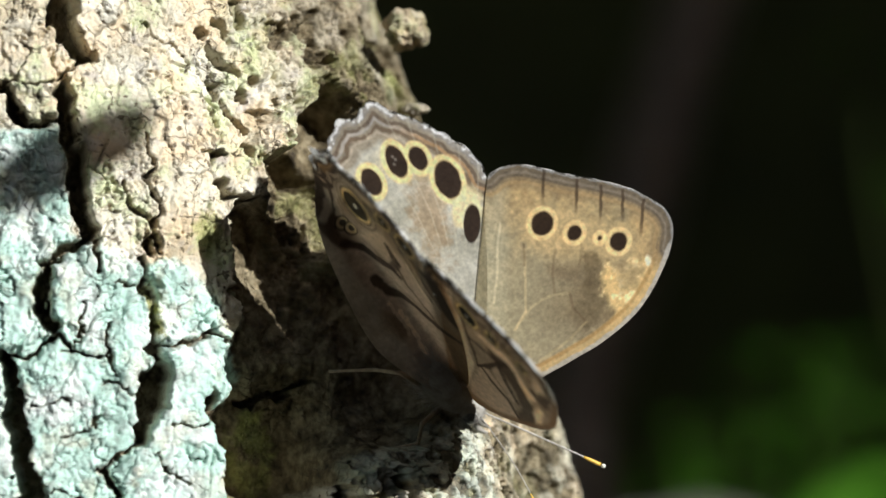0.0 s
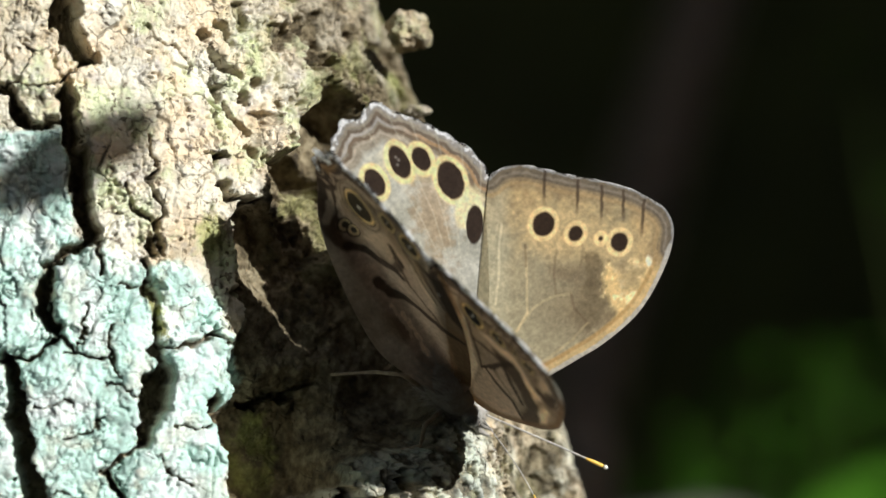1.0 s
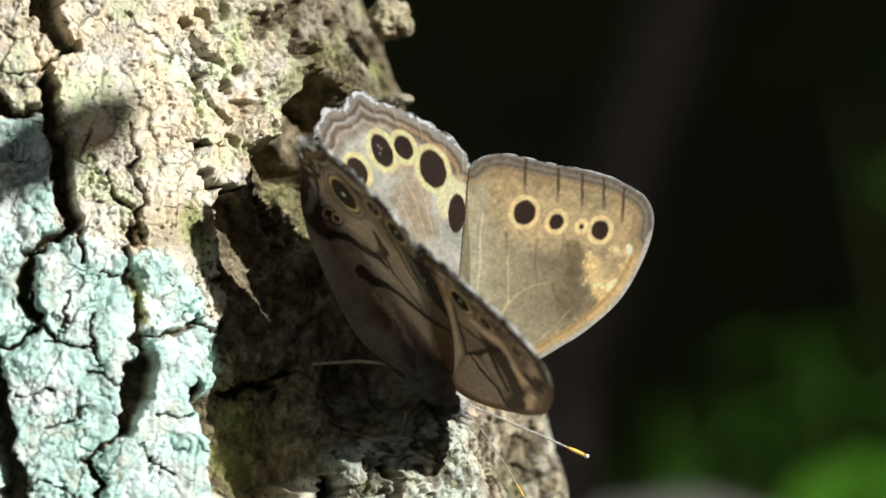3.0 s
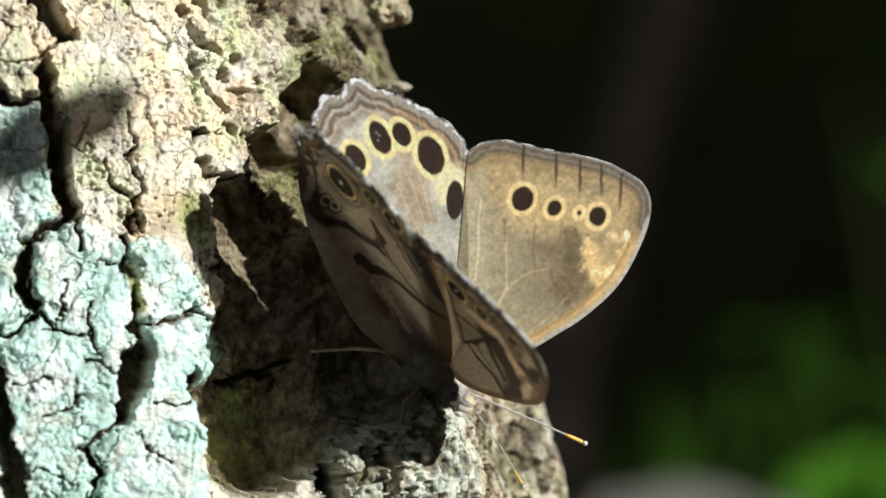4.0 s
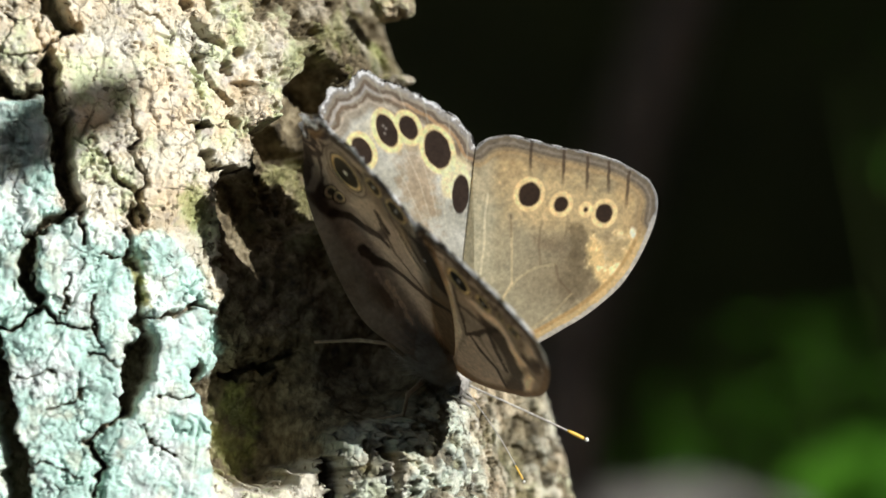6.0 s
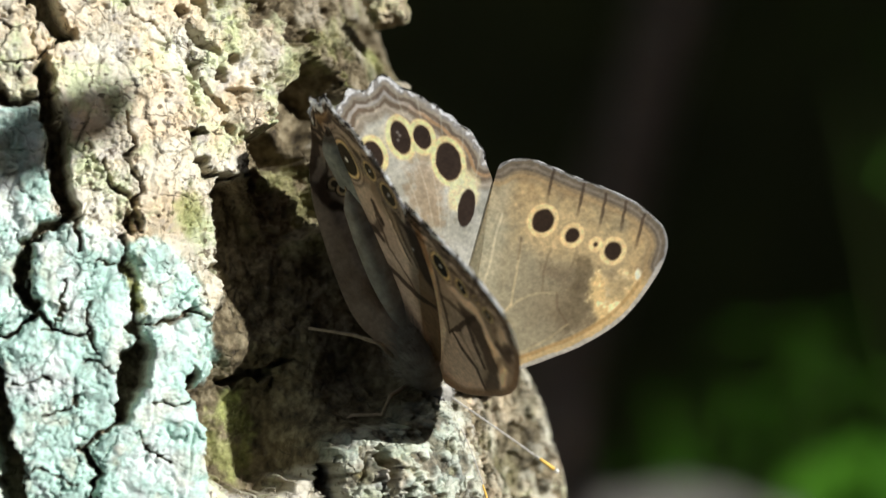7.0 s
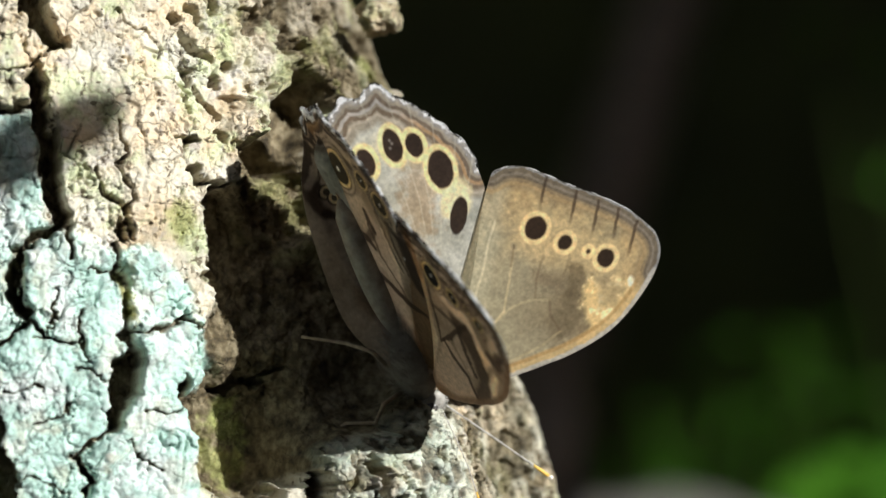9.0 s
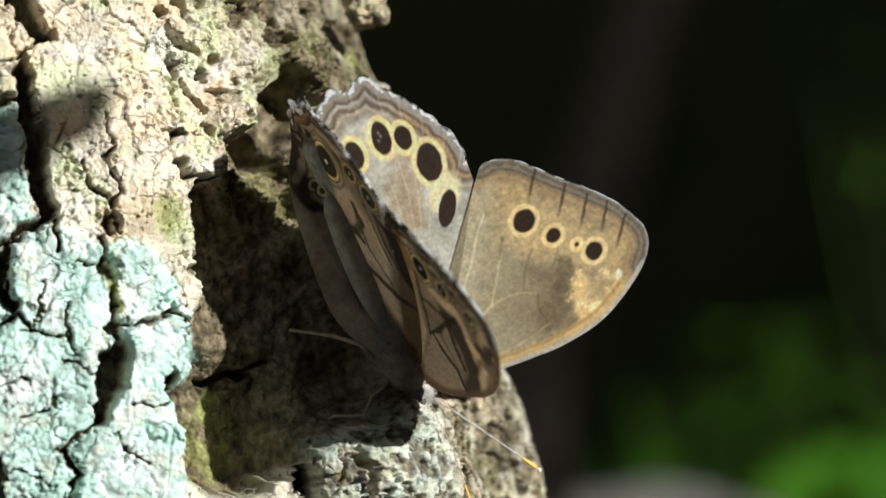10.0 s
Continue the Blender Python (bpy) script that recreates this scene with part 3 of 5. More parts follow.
# ---- butterfly ----
AX, LAT, UP = Vector((0.548, 0.300, -0.781)), Vector((-0.342, -0.772, -0.536)), Vector((0.764, -0.560, 0.321))
REST = Matrix((AX, -LAT, UP)).transposed()
BASE = Vector((0.770, 0.0, -11.768))
PHI = 33.18


def from_drawing(x, y):
    """Wing drawing (mm, base at 0, 0) to length along the body and height over it."""
    return 0.590 * x - 0.867 * y, 0.8195 * x + 0.575 * y


FW_OUTLINE = [(0, 0), (1.77, -0.96), (5.63, 0.35), (9.21, 2.29), (11.13, 3.45), (13.33, 4.83), (16.07, 7.15), (17.69, 9.25), (19.02, 11.83), (19.80, 14.02), (19.97, 16.09),
              (19.15, 17.76), (17.48, 18.89), (15.27, 19.85), (12.53, 20.53), (9.80, 21.00), (7.09, 21.62), (4.92, 21.93), (3.15, 21.49), (2.13, 20.64),
              (2.03, 17.76), (2.27, 12.37), (2.18, 7.46), (0.93, 3.05)]
HW_OUTLINE = [(0, 0), (1.6, 2.4), (3.25, 8.0), (4.0, 13.2), (3.45, 17.9), (2.13, 20.85), (1.43, 22.23), (0.08, 23.54), (-0.88, 24.01), (-1.79, 24.68), (-2.69, 25.04), (-3.65, 25.61), (-4.60, 25.97), (-5.76, 26.48), (-6.71, 26.68), (-7.61, 27.25),
              (-8.71, 27.60), (-9.35, 26.87), (-9.89, 26.08), (-10.73, 25.81), (-11.58, 25.91), (-11.80, 25.08), (-12.34, 24.24), (-12.56, 23.40),
              (-13.3, 21.7), (-13.3, 18.8), (-11.4, 12.6), (-7.8, 5.2), (-3.8, 2.0), (-1.0, 0.4)]


def spot(x, y, c, rx, ry, tilt):
    """Distance measure of an oval: below 1 inside."""
    t = radians(tilt)
    dx, dy = x - c[0], y - c[1]
    return np.hypot((dx * math.cos(t) + dy * math.sin(t)) / rx, (-dx * math.sin(t) + dy * math.cos(t)) / ry)


def lay(col, fac, rgb):
    return col + (np.array(rgb) - col) * np.clip(fac, 0, 1)[:, None]


def veins(x, y, ends, root, width):
    out = np.zeros(len(x))
    for e in ends:
        mid = ((root[0] + e[0]) / 2 + 0.03 * (e[1] - root[1]), (root[1] + e[1]) / 2 - 0.03 * (e[0] - root[0]))
        d, _ = line_distance(x, y, [root, mid, e])
        out = np.maximum(out, step(width, width * 0.3, d))
    return out


def fw_dorsal(x, y, p, margin, costa):
    n1, n2, n3 = fbm(p * 0.35, 3, 101), fbm(p * 1.6, 3, 103), fbm(p * 4.5, 2, 105)
    col = np.tile((0.41, 0.295, 0.16), (len(x), 1))
    col = lay(col, 0.5 + 0.9 * n1, (0.30, 0.25, 0.16))
    col = lay(col, 0.35 + 0.5 * n2, (0.47, 0.37, 0.21))
    # greyer, silky towards the body and the inner edge
    col = lay(col, step(17, 6, np.hypot(x - 4, y - 4)) * 0.8, (0.33, 0.31, 0.23))
    inner, _ = line_distance(x, y, [(2.13, 20.64), (2.03, 17.76), (2.27, 12.37), (2.18, 7.46), (0.93, 3.05)])
    col = lay(col, 0.6 * step(2.6, 0.9, inner), (0.46, 0.43, 0.32))
    pale = region(x + 0.5 * n2, y + 0.5 * n1, [(4.68, 17.50), (8.75, 18.21), (15.89, 15.91), (17.59, 14.01), (12.65, 12.65), (11.00, 12.92), (8.26, 12.92), (5.79, 14.27)], 1.0)
    col = lay(col, 0.6 * pale, (0.54, 0.42, 0.24))
    soft = step(6.5, 0.5, np.hypot((x - 11.2) * 0.9, y - 8.6))
    col = lay(col, 0.6 * soft, (0.22, 0.175, 0.11))
    bright = region(x + 0.25 * n2, y + 0.4 * n1, [(13.01, 11.28), (13.75, 12.81), (14.32, 11.83), (15.16, 11.28), (15.95, 12.92), (18.06, 12.70), (17.23, 10.18), (15.72, 7.87), (13.97, 6.33), (14.50, 7.87), (13.25, 9.75)], 0.45)
    col = lay(col, 0.9 * bright, (0.66, 0.51, 0.27))
    col = lay(col, 0.7 * bright * step(-0.1, 0.5, n2 + 0.5 * n1), (0.80, 0.68, 0.43))
    smudge = region(x + 0.3 * n2, y + 0.3 * n1, [(15.41, 12.65), (17.40, 12.27), (16.67, 10.18), (15.24, 9.74), (14.67, 10.62)], 0.5)
    col = lay(col, 0.65 * smudge, (0.30, 0.24, 0.15))
    col = lay(col, step(0.9, 0.2, spot(x, y, (17.73, 12.70), 0.5, 0.9, 20) + 0.3 * n2), (0.85, 0.77, 0.56))
    dark = region(x + 0.5 * n2, y + 0.4 * n1, [(11.32, 13.90), (12.31, 13.79), (13.53, 13.03), (12.90, 11.17), (13.36, 9.64), (13.73, 7.87), (14.39, 7.65), (13.08, 6.77), (11.38, 5.67), (10.20, 7.44), (11.04, 10.19)], 0.5)
    col = lay(col, 0.7 * dark * (0.85 + 0.6 * n1), (0.15, 0.115, 0.07))
    col = lay(col, 0.6 * region(x + 0.3 * n2, y, [(7.72, 12.37), (11.01, 12.37), (11.03, 10.73), (8.28, 11.17)], 0.5), (0.22, 0.17, 0.11))
    # leading edge: tan band, rust line, grey rim
    col = lay(col, 0.75 * step(1.5, 1.1, costa), (0.56, 0.42, 0.22))
    col = lay(col, 0.6 * step(0.35, 0.05, np.abs(costa - 1.15)), (0.36, 0.23, 0.10))
    # margin: brown band with thin dark and ochre lines, narrow grey edge
    col = lay(col, 0.8 * step(2.6, 1.2, margin + 0.3 * n1), (0.25, 0.20, 0.13))
    col = lay(col, 0.6 * step(0.28, 0.08, np.abs(margin - 1.6 + 0.12 * n2)), (0.42, 0.31, 0.17))
    col = lay(col, 0.85 * step(1.25, 1.0, margin), (0.155, 0.13, 0.10))
    col = lay(col, 0.6 * step(0.2, 0.05, np.abs(margin - 0.7 + 0.1 * n2)), (0.27, 0.235, 0.19))
    col = lay(col, 0.55 * step(0.26, 0.1, margin + 0.12 * n2), (0.38, 0.40, 0.41))
    col = lay(col, 0.9 * step(0.55, 0.3, costa + 0.1 * n2), (0.44, 0.42, 0.38))
    # veins: pale ridges in the wing's field, dark strokes towards the margin
    for pts, k, c in (([(3.34, 16.26), (3.14, 12.37), (2.83, 8.61)], 0.55, (0.62, 0.57, 0.42)), ([(5.69, 13.89), (5.76, 11.28), (5.90, 7.89), (4.92, 6.08)], 0.5, (0.58, 0.49, 0.31)),
                      ([(5.63, 14.27), (5.70, 12.37)], 0.55, (0.17, 0.13, 0.085)), ([(8.53, 13.57), (8.44, 11.55), (8.63, 9.64)], 0.4, (0.18, 0.14, 0.09)),
                      ([(4.92, 6.08), (6.39, 8.27), (8.03, 9.31), (10.06, 9.75)], 0.4, (0.52, 0.44, 0.28)), ([(10.06, 9.75), (10.41, 8.27), (11.75, 6.88)], 0.5, (0.14, 0.10, 0.065)),
                      ([(11.75, 6.88), (10.28, 5.23), (7.26, 2.91)], 0.35, (0.50, 0.41, 0.25)), ([(10.57, 16.71), (11.31, 14.01), (10.49, 10.19)], 0.25, (0.18, 0.14, 0.09)), ([(7.39, 17.78), (8.69, 13.57)], 0.2, (0.18, 0.14, 0.09))):
        d, _ = line_distance(x + 0.08 * n1, y + 0.08 * n2, pts)
        col = lay(col, k * step(0.2, 0.05, d), c)
    stroke = np.zeros(len(x))
    for line in ([(7.41, 21.31), (7.39, 17.78)], [(10.62, 20.47), (10.57, 16.71)], [(12.92, 19.95), (12.93, 16.07)], [(15.06, 19.53), (15.01, 16.18)], [(17.05, 18.57), (16.80, 14.56)]):
        d, t = line_distance(x + 0.06 * n2, y + 0.06 * n1, line)
        stroke = np.maximum(stroke, step(0.24, 0.06, d) * step(1.02, 0.45, t))
    col = lay(col, 0.85 * stroke, (0.085, 0.06, 0.04))
    for c, r in (((7.35, 16.38), 1.02), ((10.47, 15.47), 0.64), ((12.89, 14.99), 0.2), ((14.71, 14.66), 0.8)):
        s = spot(x, y, c, 1, 1.12, -20) + 0.04 * n2
        col = lay(col, 0.9 * step(r + 0.6, r + 0.38, s), (0.74, 0.57, 0.32))
        col = lay(col, step(r + 0.15, r - 0.10, s), (0.05, 0.033, 0.022))
    return 1.52 * np.clip(col, 0.01, 1) ** 1.22 * (1 + 0.10 * n2 + 0.10 * n3)[:, None]


def hw_spots():
    return (((-8.57, 20.11), 0.88, 1.34, 26), ((-6.22, 22.07), 0.88, 1.62, 24), ((-4.19, 22.40), 0.78, 1.18, 26), ((-1.42, 20.41), 1.18, 1.86, 20), ((0.85, 16.25), 0.80, 1.80, -2))


def hw_dorsal(x, y, p, margin, costa):
    n1, n2, n3 = fbm(p * 0.35, 3, 111), fbm(p * 1.6, 3, 113), fbm(p * 4.5, 2, 115)
    col = np.tile((0.465, 0.46, 0.415), (len(x), 1))
    col = lay(col, 0.45 + 0.8 * n1, (0.35, 0.345, 0.30))
    col = lay(col, 0.55 * step(3.0, 1.0, spot(x, y, (-3.03, 17.47), 0.9, 2.2, 10) + 0.8 * n2), (0.36, 0.25, 0.14))
    # cream ground between the spots
    cream = region(x + 0.4 * n2, y + 0.4 * n1, [(-8.99, 21.32), (-6.53, 23.44), (-4.19, 23.46), (-0.45, 22.00), (1.81, 19.36), (1.49, 16.95), (0.09, 18.02), (-1.52, 18.01), (-3.39, 20.93), (-5.80, 19.85)], 0.8)
    col = lay(col, 0.6 * cream, (0.60, 0.53, 0.36))
    side = step((-8.41, 26.67)[0], (-3.12, 25.14)[0], x)
    # bands that follow the scalloped margin: grey at the tail, rust further out
    col = lay(col, 0.75 * step(3.1, 2.4, margin + 0.3 * n1), (0.27, 0.225, 0.17))
    col = lay(col, 0.7 * step(0.24, 0.08, np.abs(margin - 2.2 + 0.1 * n2)), (0.46, 0.41, 0.34))
    col = lay(col, 0.75 * step(0.30, 0.06, np.abs(margin - 1.75 + 0.2 * n1 + 0.12 * n2)), (0.16, 0.115, 0.08))
    col = lay(col, 0.75 * side * step(0.24, 0.08, np.abs(margin - 1.3)), (0.40, 0.26, 0.14))
    col = lay(col, 0.7 * (1 - side) * step(0.24, 0.08, np.abs(margin - 1.3)), (0.44, 0.42, 0.40))
    col = lay(col, 0.8 * step(0.28, 0.06, np.abs(margin - 0.95 + 0.12 * n2)), (0.14, 0.105, 0.08))
    col = lay(col, 0.75 * step(0.62, 0.35, margin + 0.15 * n2), (0.29, 0.28, 0.27))
    col = lay(col, 0.9 * step(0.28, 0.1, margin + 0.35 * n2 + 0.1 * side), (0.80, 0.81, 0.82))
    ends = [(1.48, 22.01), (-0.45, 23.80), (-2.85, 25.15), (-5.24, 26.17), (-7.61, 27.20), (-9.89, 26.03)]
    col = lay(col, 0.2 * veins(x, y, ends, (0.10, 7.46), 0.14) * step(4, 8, np.hypot(x - 1, y - 8)), (0.60, 0.58, 0.48))
    for i, (c, rx, ry, tilt) in enumerate(hw_spots()):
        if i < 4:
            s = spot(x, y, c, rx + 0.52, ry + 0.62, tilt) + 0.03 * n2
            col = lay(col, 0.95 * step(1.05, 0.9, s), (0.78, 0.62, 0.35))
        else:
            s = spot(x, y, (0.41, 17.64), rx + 0.7, ry + 0.2, tilt) + 0.15 * n2
            col = lay(col, 0.85 * step(1.25, 0.75, s), (0.72, 0.65, 0.42))
    for c, rx, ry, tilt in hw_spots():
        s = spot(x, y, c, rx, ry, tilt) + 0.03 * n2
        col = lay(col, step(1.10, 0.93, s), (0.05, 0.035, 0.027))
    for dx, dy in ((-0.35, 0.35), (-0.1, 0.1), (-0.2, -0.35)):
        q = (-6.22, 22.18)
        col = lay(col, 0.35 * step(0.2, 0.06, np.hypot(x - q[0] - dx, y - q[1] - dy)), (0.5, 0.46, 0.42))
    return 1.6 * np.clip(col, 0.01, 1) ** 1.2 * (1 + 0.12 * n2 + 0.10 * n3)[:, None]


def eyespot(col, x, y, c, r, dark=1.0):
    """Black disc with a white point, thin ochre ring, brown line and a faint outer ring."""
    s = np.hypot(x - c[0], y - c[1]) / r
    col = lay(col, 0.55 * dark * step(1.92, 1.75, s), (0.10, 0.075, 0.052))
    col = lay(col, 0.75 * dark * step(1.72, 1.60, s), (0.43, 0.36, 0.28))
    col = lay(col, 0.85 * dark * step(1.50, 1.40, s), (0.085, 0.06, 0.042))
    col = lay(col, dark * step(1.34, 1.26, s), (0.60, 0.48, 0.28))
    col = lay(col, dark * step(1.12, 1.02, s), (0.014, 0.011, 0.009))
    return lay(col, step(0.22, 0.10, s), (0.9, 0.9, 0.95))


def dark_lines(col, x, y, n1, n2, lines, rgb):
    """Uneven streaks of one colour along lines given with their half widths and strengths."""
    for pts, w, k in lines:
        d, t = line_distance(x + 0.14 * n2, y + 0.14 * n1, pts)
        ww = w * (0.75 + 0.4 * np.sin(np.pi * np.clip(t, 0.1, 0.9)) + 0.35 * n1)
        col = lay(col, k * step(1.45, 0.7, d / np.maximum(ww, 0.05)), rgb)
    return col


def fw_ventral(x, y, p, margin, costa):
    n1, n2, n3 = fbm(p * 0.35, 3, 121), fbm(p * 1.6, 3, 123), fbm(p * 4.5, 2, 125)
    col = np.tile((0.36, 0.305, 0.245), (len(x), 1))
    col = lay(col, 0.5 + 0.6 * n1, (0.29, 0.24, 0.185))
    xs, ys = x + 0.15 * n2, y + 0.15 * n1
    # open cell and the fields beside it
    col = lay(col, 0.85 * region(xs, ys, [(5.43, 7.48), (7.39, 9.08), (8.55, 7.83), (9.69, 5.37), (9.42, 3.46), (5.32, 1.06), (1.45, 0.61), (2.1, 2.4)], 0.3), (0.47, 0.40, 0.33))
    col = lay(col, 0.8 * region(xs, ys, [(8.15, 9.84), (10.28, 11.5), (10.57, 9.42), (11.08, 7.49), (10.19, 6.11), (9.01, 7.77)], 0.3), (0.46, 0.39, 0.32))
    col = lay(col, 0.9 * region(xs, ys, [(5.8, 20.06), (6.59, 19.25), (6.53, 16.84), (5.61, 12.55), (5.02, 9.24), (4.93, 7.68), (1.88, 2.49), (0.14, 0.46), (1.18, 5.5), (3.77, 12.37)], 0.25), (0.60, 0.53, 0.44))
    col = lay(col, 0.8 * region(xs, ys, [(9.27, 13.72), (11.55, 13.88), (13.54, 14.56), (14.27, 11.56), (14.16, 8.31), (13.32, 5.42), (9.57, 2.72), (10.17, 4.91), (11.73, 6.84), (11.62, 9.01), (11.07, 10.81), (9.97, 11.75)], 0.35), (0.085, 0.062, 0.043))
    col = dark_lines(col, x, y, n1, n2, (([(6.94, 19.11), (6.53, 16.84), (6.25, 13.6), (6.02, 10.42), (5.55, 7.83)], 0.2, 0.75), ([(5.55, 7.83), (8.16, 10.09), (11.0, 12.8), (12.54, 13.77)], 0.22, 0.85),
                                         ([(6.3, 8.32), (7.42, 6.94), (9.23, 5.68), (9.9, 3.67)], 0.3, 0.85), ([(10.11, 11.7), (10.43, 9.47), (11.03, 7.12)], 0.3, 0.85), ([(6.3, 12.67), (7.92, 12.68), (9.3, 12.53), (10.7, 12.65)], 0.3, 0.6)), (0.07, 0.05, 0.036))
    # grey-brown outer field with a pale band on its inner side
    outer = step(6.6, 5.2, margin + 0.4 * n1)
    col = lay(col, 0.7 * outer * step(13.5, 10, y - x), (0.24, 0.195, 0.15))
    col = dark_lines(col, x, y, n1, n2, (([(7.15, 21.06), (7.06, 18.81), (7.2, 16.71), (8.67, 15.12), (10.93, 14.77), (12.96, 14.91), (13.77, 13.44), (14.02, 11.52), (15.0, 11.16)], 0.5, 0.85),), (0.56, 0.49, 0.41))
    for m, w, k, c in ((2.9, 0.3, 0.7, (0.075, 0.055, 0.04)), (2.3, 0.22, 0.8, (0.46, 0.39, 0.32)), (1.65, 0.3, 0.8, (0.07, 0.052, 0.038)), (1.15, 0.2, 0.6, (0.34, 0.28, 0.22)), (0.75, 0.3, 0.9, (0.045, 0.034, 0.026))):
        col = lay(col, k * step(1.5 * w, 0.5 * w, np.abs(margin - m + 0.25 * n2 + 0.18 * np.sin(1.9 * x))), c)
    ends = [(7.41, 21.31), (10.62, 20.47), (12.92, 19.95), (15.06, 19.53), (17.05, 18.57), (18.9, 16.6), (19.5, 13.8)]
    col = lay(col, 0.55 * veins(x, y, ends, (4.0, 6.0), 0.22) * step(5.2, 3.2, margin), (0.07, 0.05, 0.036))
    for pts, k in (([(13.85, 7.89), (15.48, 10.06), (15.96, 9.61), (14.51, 6.57), (13.18, 5.48)], 1.0), ([(16.86, 15.93), (17.55, 15.68), (18.15, 14.31), (16.55, 12.42), (16.14, 13.48)], 0.75), ([(13.58, 11.82), (14.59, 12.22), (15.1, 10.99), (13.92, 9.45)], 0.8)):
        col = lay(col, k * region(xs, ys, pts, 0.4), (0.62, 0.54, 0.43))
    col = dark_lines(col, x, y, n1, n2, (([(15.6, 12.3), (16.6, 11.8), (17.5, 13.2)], 0.5, 0.8),), (0.08, 0.058, 0.042))
    col = lay(col, step(0.42, 0.2, margin + 0.45 * n2), (0.82, 0.80, 0.77))
    col = lay(col, 0.8 * step(1.0, 0.35, costa), (0.20, 0.135, 0.08))
    for c, r in (((8.02, 17.17), 1.12), ((11.35, 16.54), 0.72), ((13.75, 16.53), 0.34), ((15.37, 15.7), 0.58)):
        col = eyespot(col, x, y, c, r)
    return np.array((1.95, 1.93, 2.08)) * np.clip(col, 0.003, 1) ** 1.35 * (1 + 0.10 * n2 + 0.10 * n3)[:, None]


def hw_ventral(x, y, p, margin, costa):
    n1, n2, n3 = fbm(p * 0.35, 3, 131), fbm(p * 1.6, 3, 133), fbm(p * 4.5, 2, 135)
    col = np.tile((0.36, 0.30, 0.235), (len(x), 1))
    col = lay(col, 0.5 + 0.6 * n1, (0.27, 0.215, 0.16))
    xs, ys = x + 0.18 * n2, y + 0.18 * n1
    # paler discal field, brown patch towards the body
    col = lay(col, 0.7 * region(xs, ys, [(-9.25, 14.37), (-6.4, 13.84), (-4.36, 10.63), (-0.45, 9.46), (-1.01, 4.13), (-2.64, 4.15), (-5.0, 6.43), (-7.66, 9.67)], 0.5), (0.40, 0.335, 0.265))
    col = lay(col, 0.75 * region(xs, ys, [(-9.5, 14.2), (-6.4, 13.7), (-4.5, 11.6), (-0.2, 11.2), (1.4, 13.9), (-1.7, 18.6), (-4.2, 16.5), (-6.0, 14.4)], 0.5), (0.44, 0.375, 0.30))
    col = lay(col, 0.7 * region(xs, ys, [(-7.13, 9.03), (-5.11, 8.2), (-4.25, 6.35), (-5.0, 5.57), (-6.61, 7.16)], 0.7), (0.17, 0.115, 0.07))
    col = lay(col, 0.7 * region(xs, ys, [(-6.15, 18.92), (-4.02, 20.05), (-2.79, 17.41), (-5.29, 15.2), (-7.97, 16.07), (-9.42, 15.7)], 0.5), (0.48, 0.40, 0.30))
    # banded border along the scallops
    col = lay(col, 0.65 * step(6.0, 4.6, margin + 0.4 * n1), (0.25, 0.20, 0.15))
    for m, w, k, c in ((2.75, 0.42, 0.8, (0.09, 0.066, 0.047)), (2.05, 0.2, 0.8, (0.42, 0.345, 0.27)), (1.5, 0.36, 0.85, (0.07, 0.05, 0.036)), (0.95, 0.16, 0.6, (0.34, 0.27, 0.205)), (0.62, 0.26, 0.9, (0.04, 0.03, 0.022))):
        col = lay(col, k * step(1.5 * w, 0.5 * w, np.abs(margin - m + 0.2 * n1 + 0.2 * n2)), c)
    # bands that turn round the tail
    col = dark_lines(col, x, y, n1, n2, (([(-11.43, 21.8), (-11.02, 20.9), (-11.71, 18.28), (-12.09, 17.07), (-11.07, 15.57), (-10.22, 14.98)], 0.5, 0.85), ([(-12.8, 21.6), (-13.0, 19.6), (-12.9, 18.0)], 0.35, 0.7)), (0.085, 0.06, 0.042))
    col = dark_lines(col, x, y, n1, n2, (([(-12.09, 19.88), (-11.94, 18.52), (-12.32, 17.46)], 0.3, 0.8), ([(-10.98, 18.1), (-11.05, 20.01), (-9.55, 22.65), (-7.18, 24.66), (-4.99, 24.17), (-2.9, 24.35)], 0.34, 0.75)), (0.42, 0.355, 0.275))
    col = lay(col, 0.6 * region(xs, ys, [(-11.53, 24.14), (-9.23, 26.02), (-8.45, 25.97), (-10.71, 23.36)], 0.4), (0.34, 0.215, 0.10))
    # ochre-brown strip inside the leading edge, crossed by a dark band
    col = lay(col, 0.85 * region(xs, ys, [(2.07, 14.69), (4.6, 13.0), (4.3, 9.15), (3.4, 6.1), (2.0, 2.0), (-0.07, 1.83), (-0.76, 4.23), (0.54, 9.4)], 0.25), (0.20, 0.135, 0.075))
    col = lay(col, 0.8 * region(xs, ys, [(2.3, 13.2), (4.4, 12.6), (4.2, 10.9), (1.2, 11.0)], 0.4), (0.23, 0.18, 0.125))
    col = lay(col, 0.95 * region(xs, ys, [(1.08, 18.26), (2.64, 19.14), (4.6, 16.89), (4.9, 14.83), (4.3, 11.99), (2.46, 12.87), (1.79, 14.3), (1.42, 16.6)], 0.35), (0.055, 0.038, 0.027))
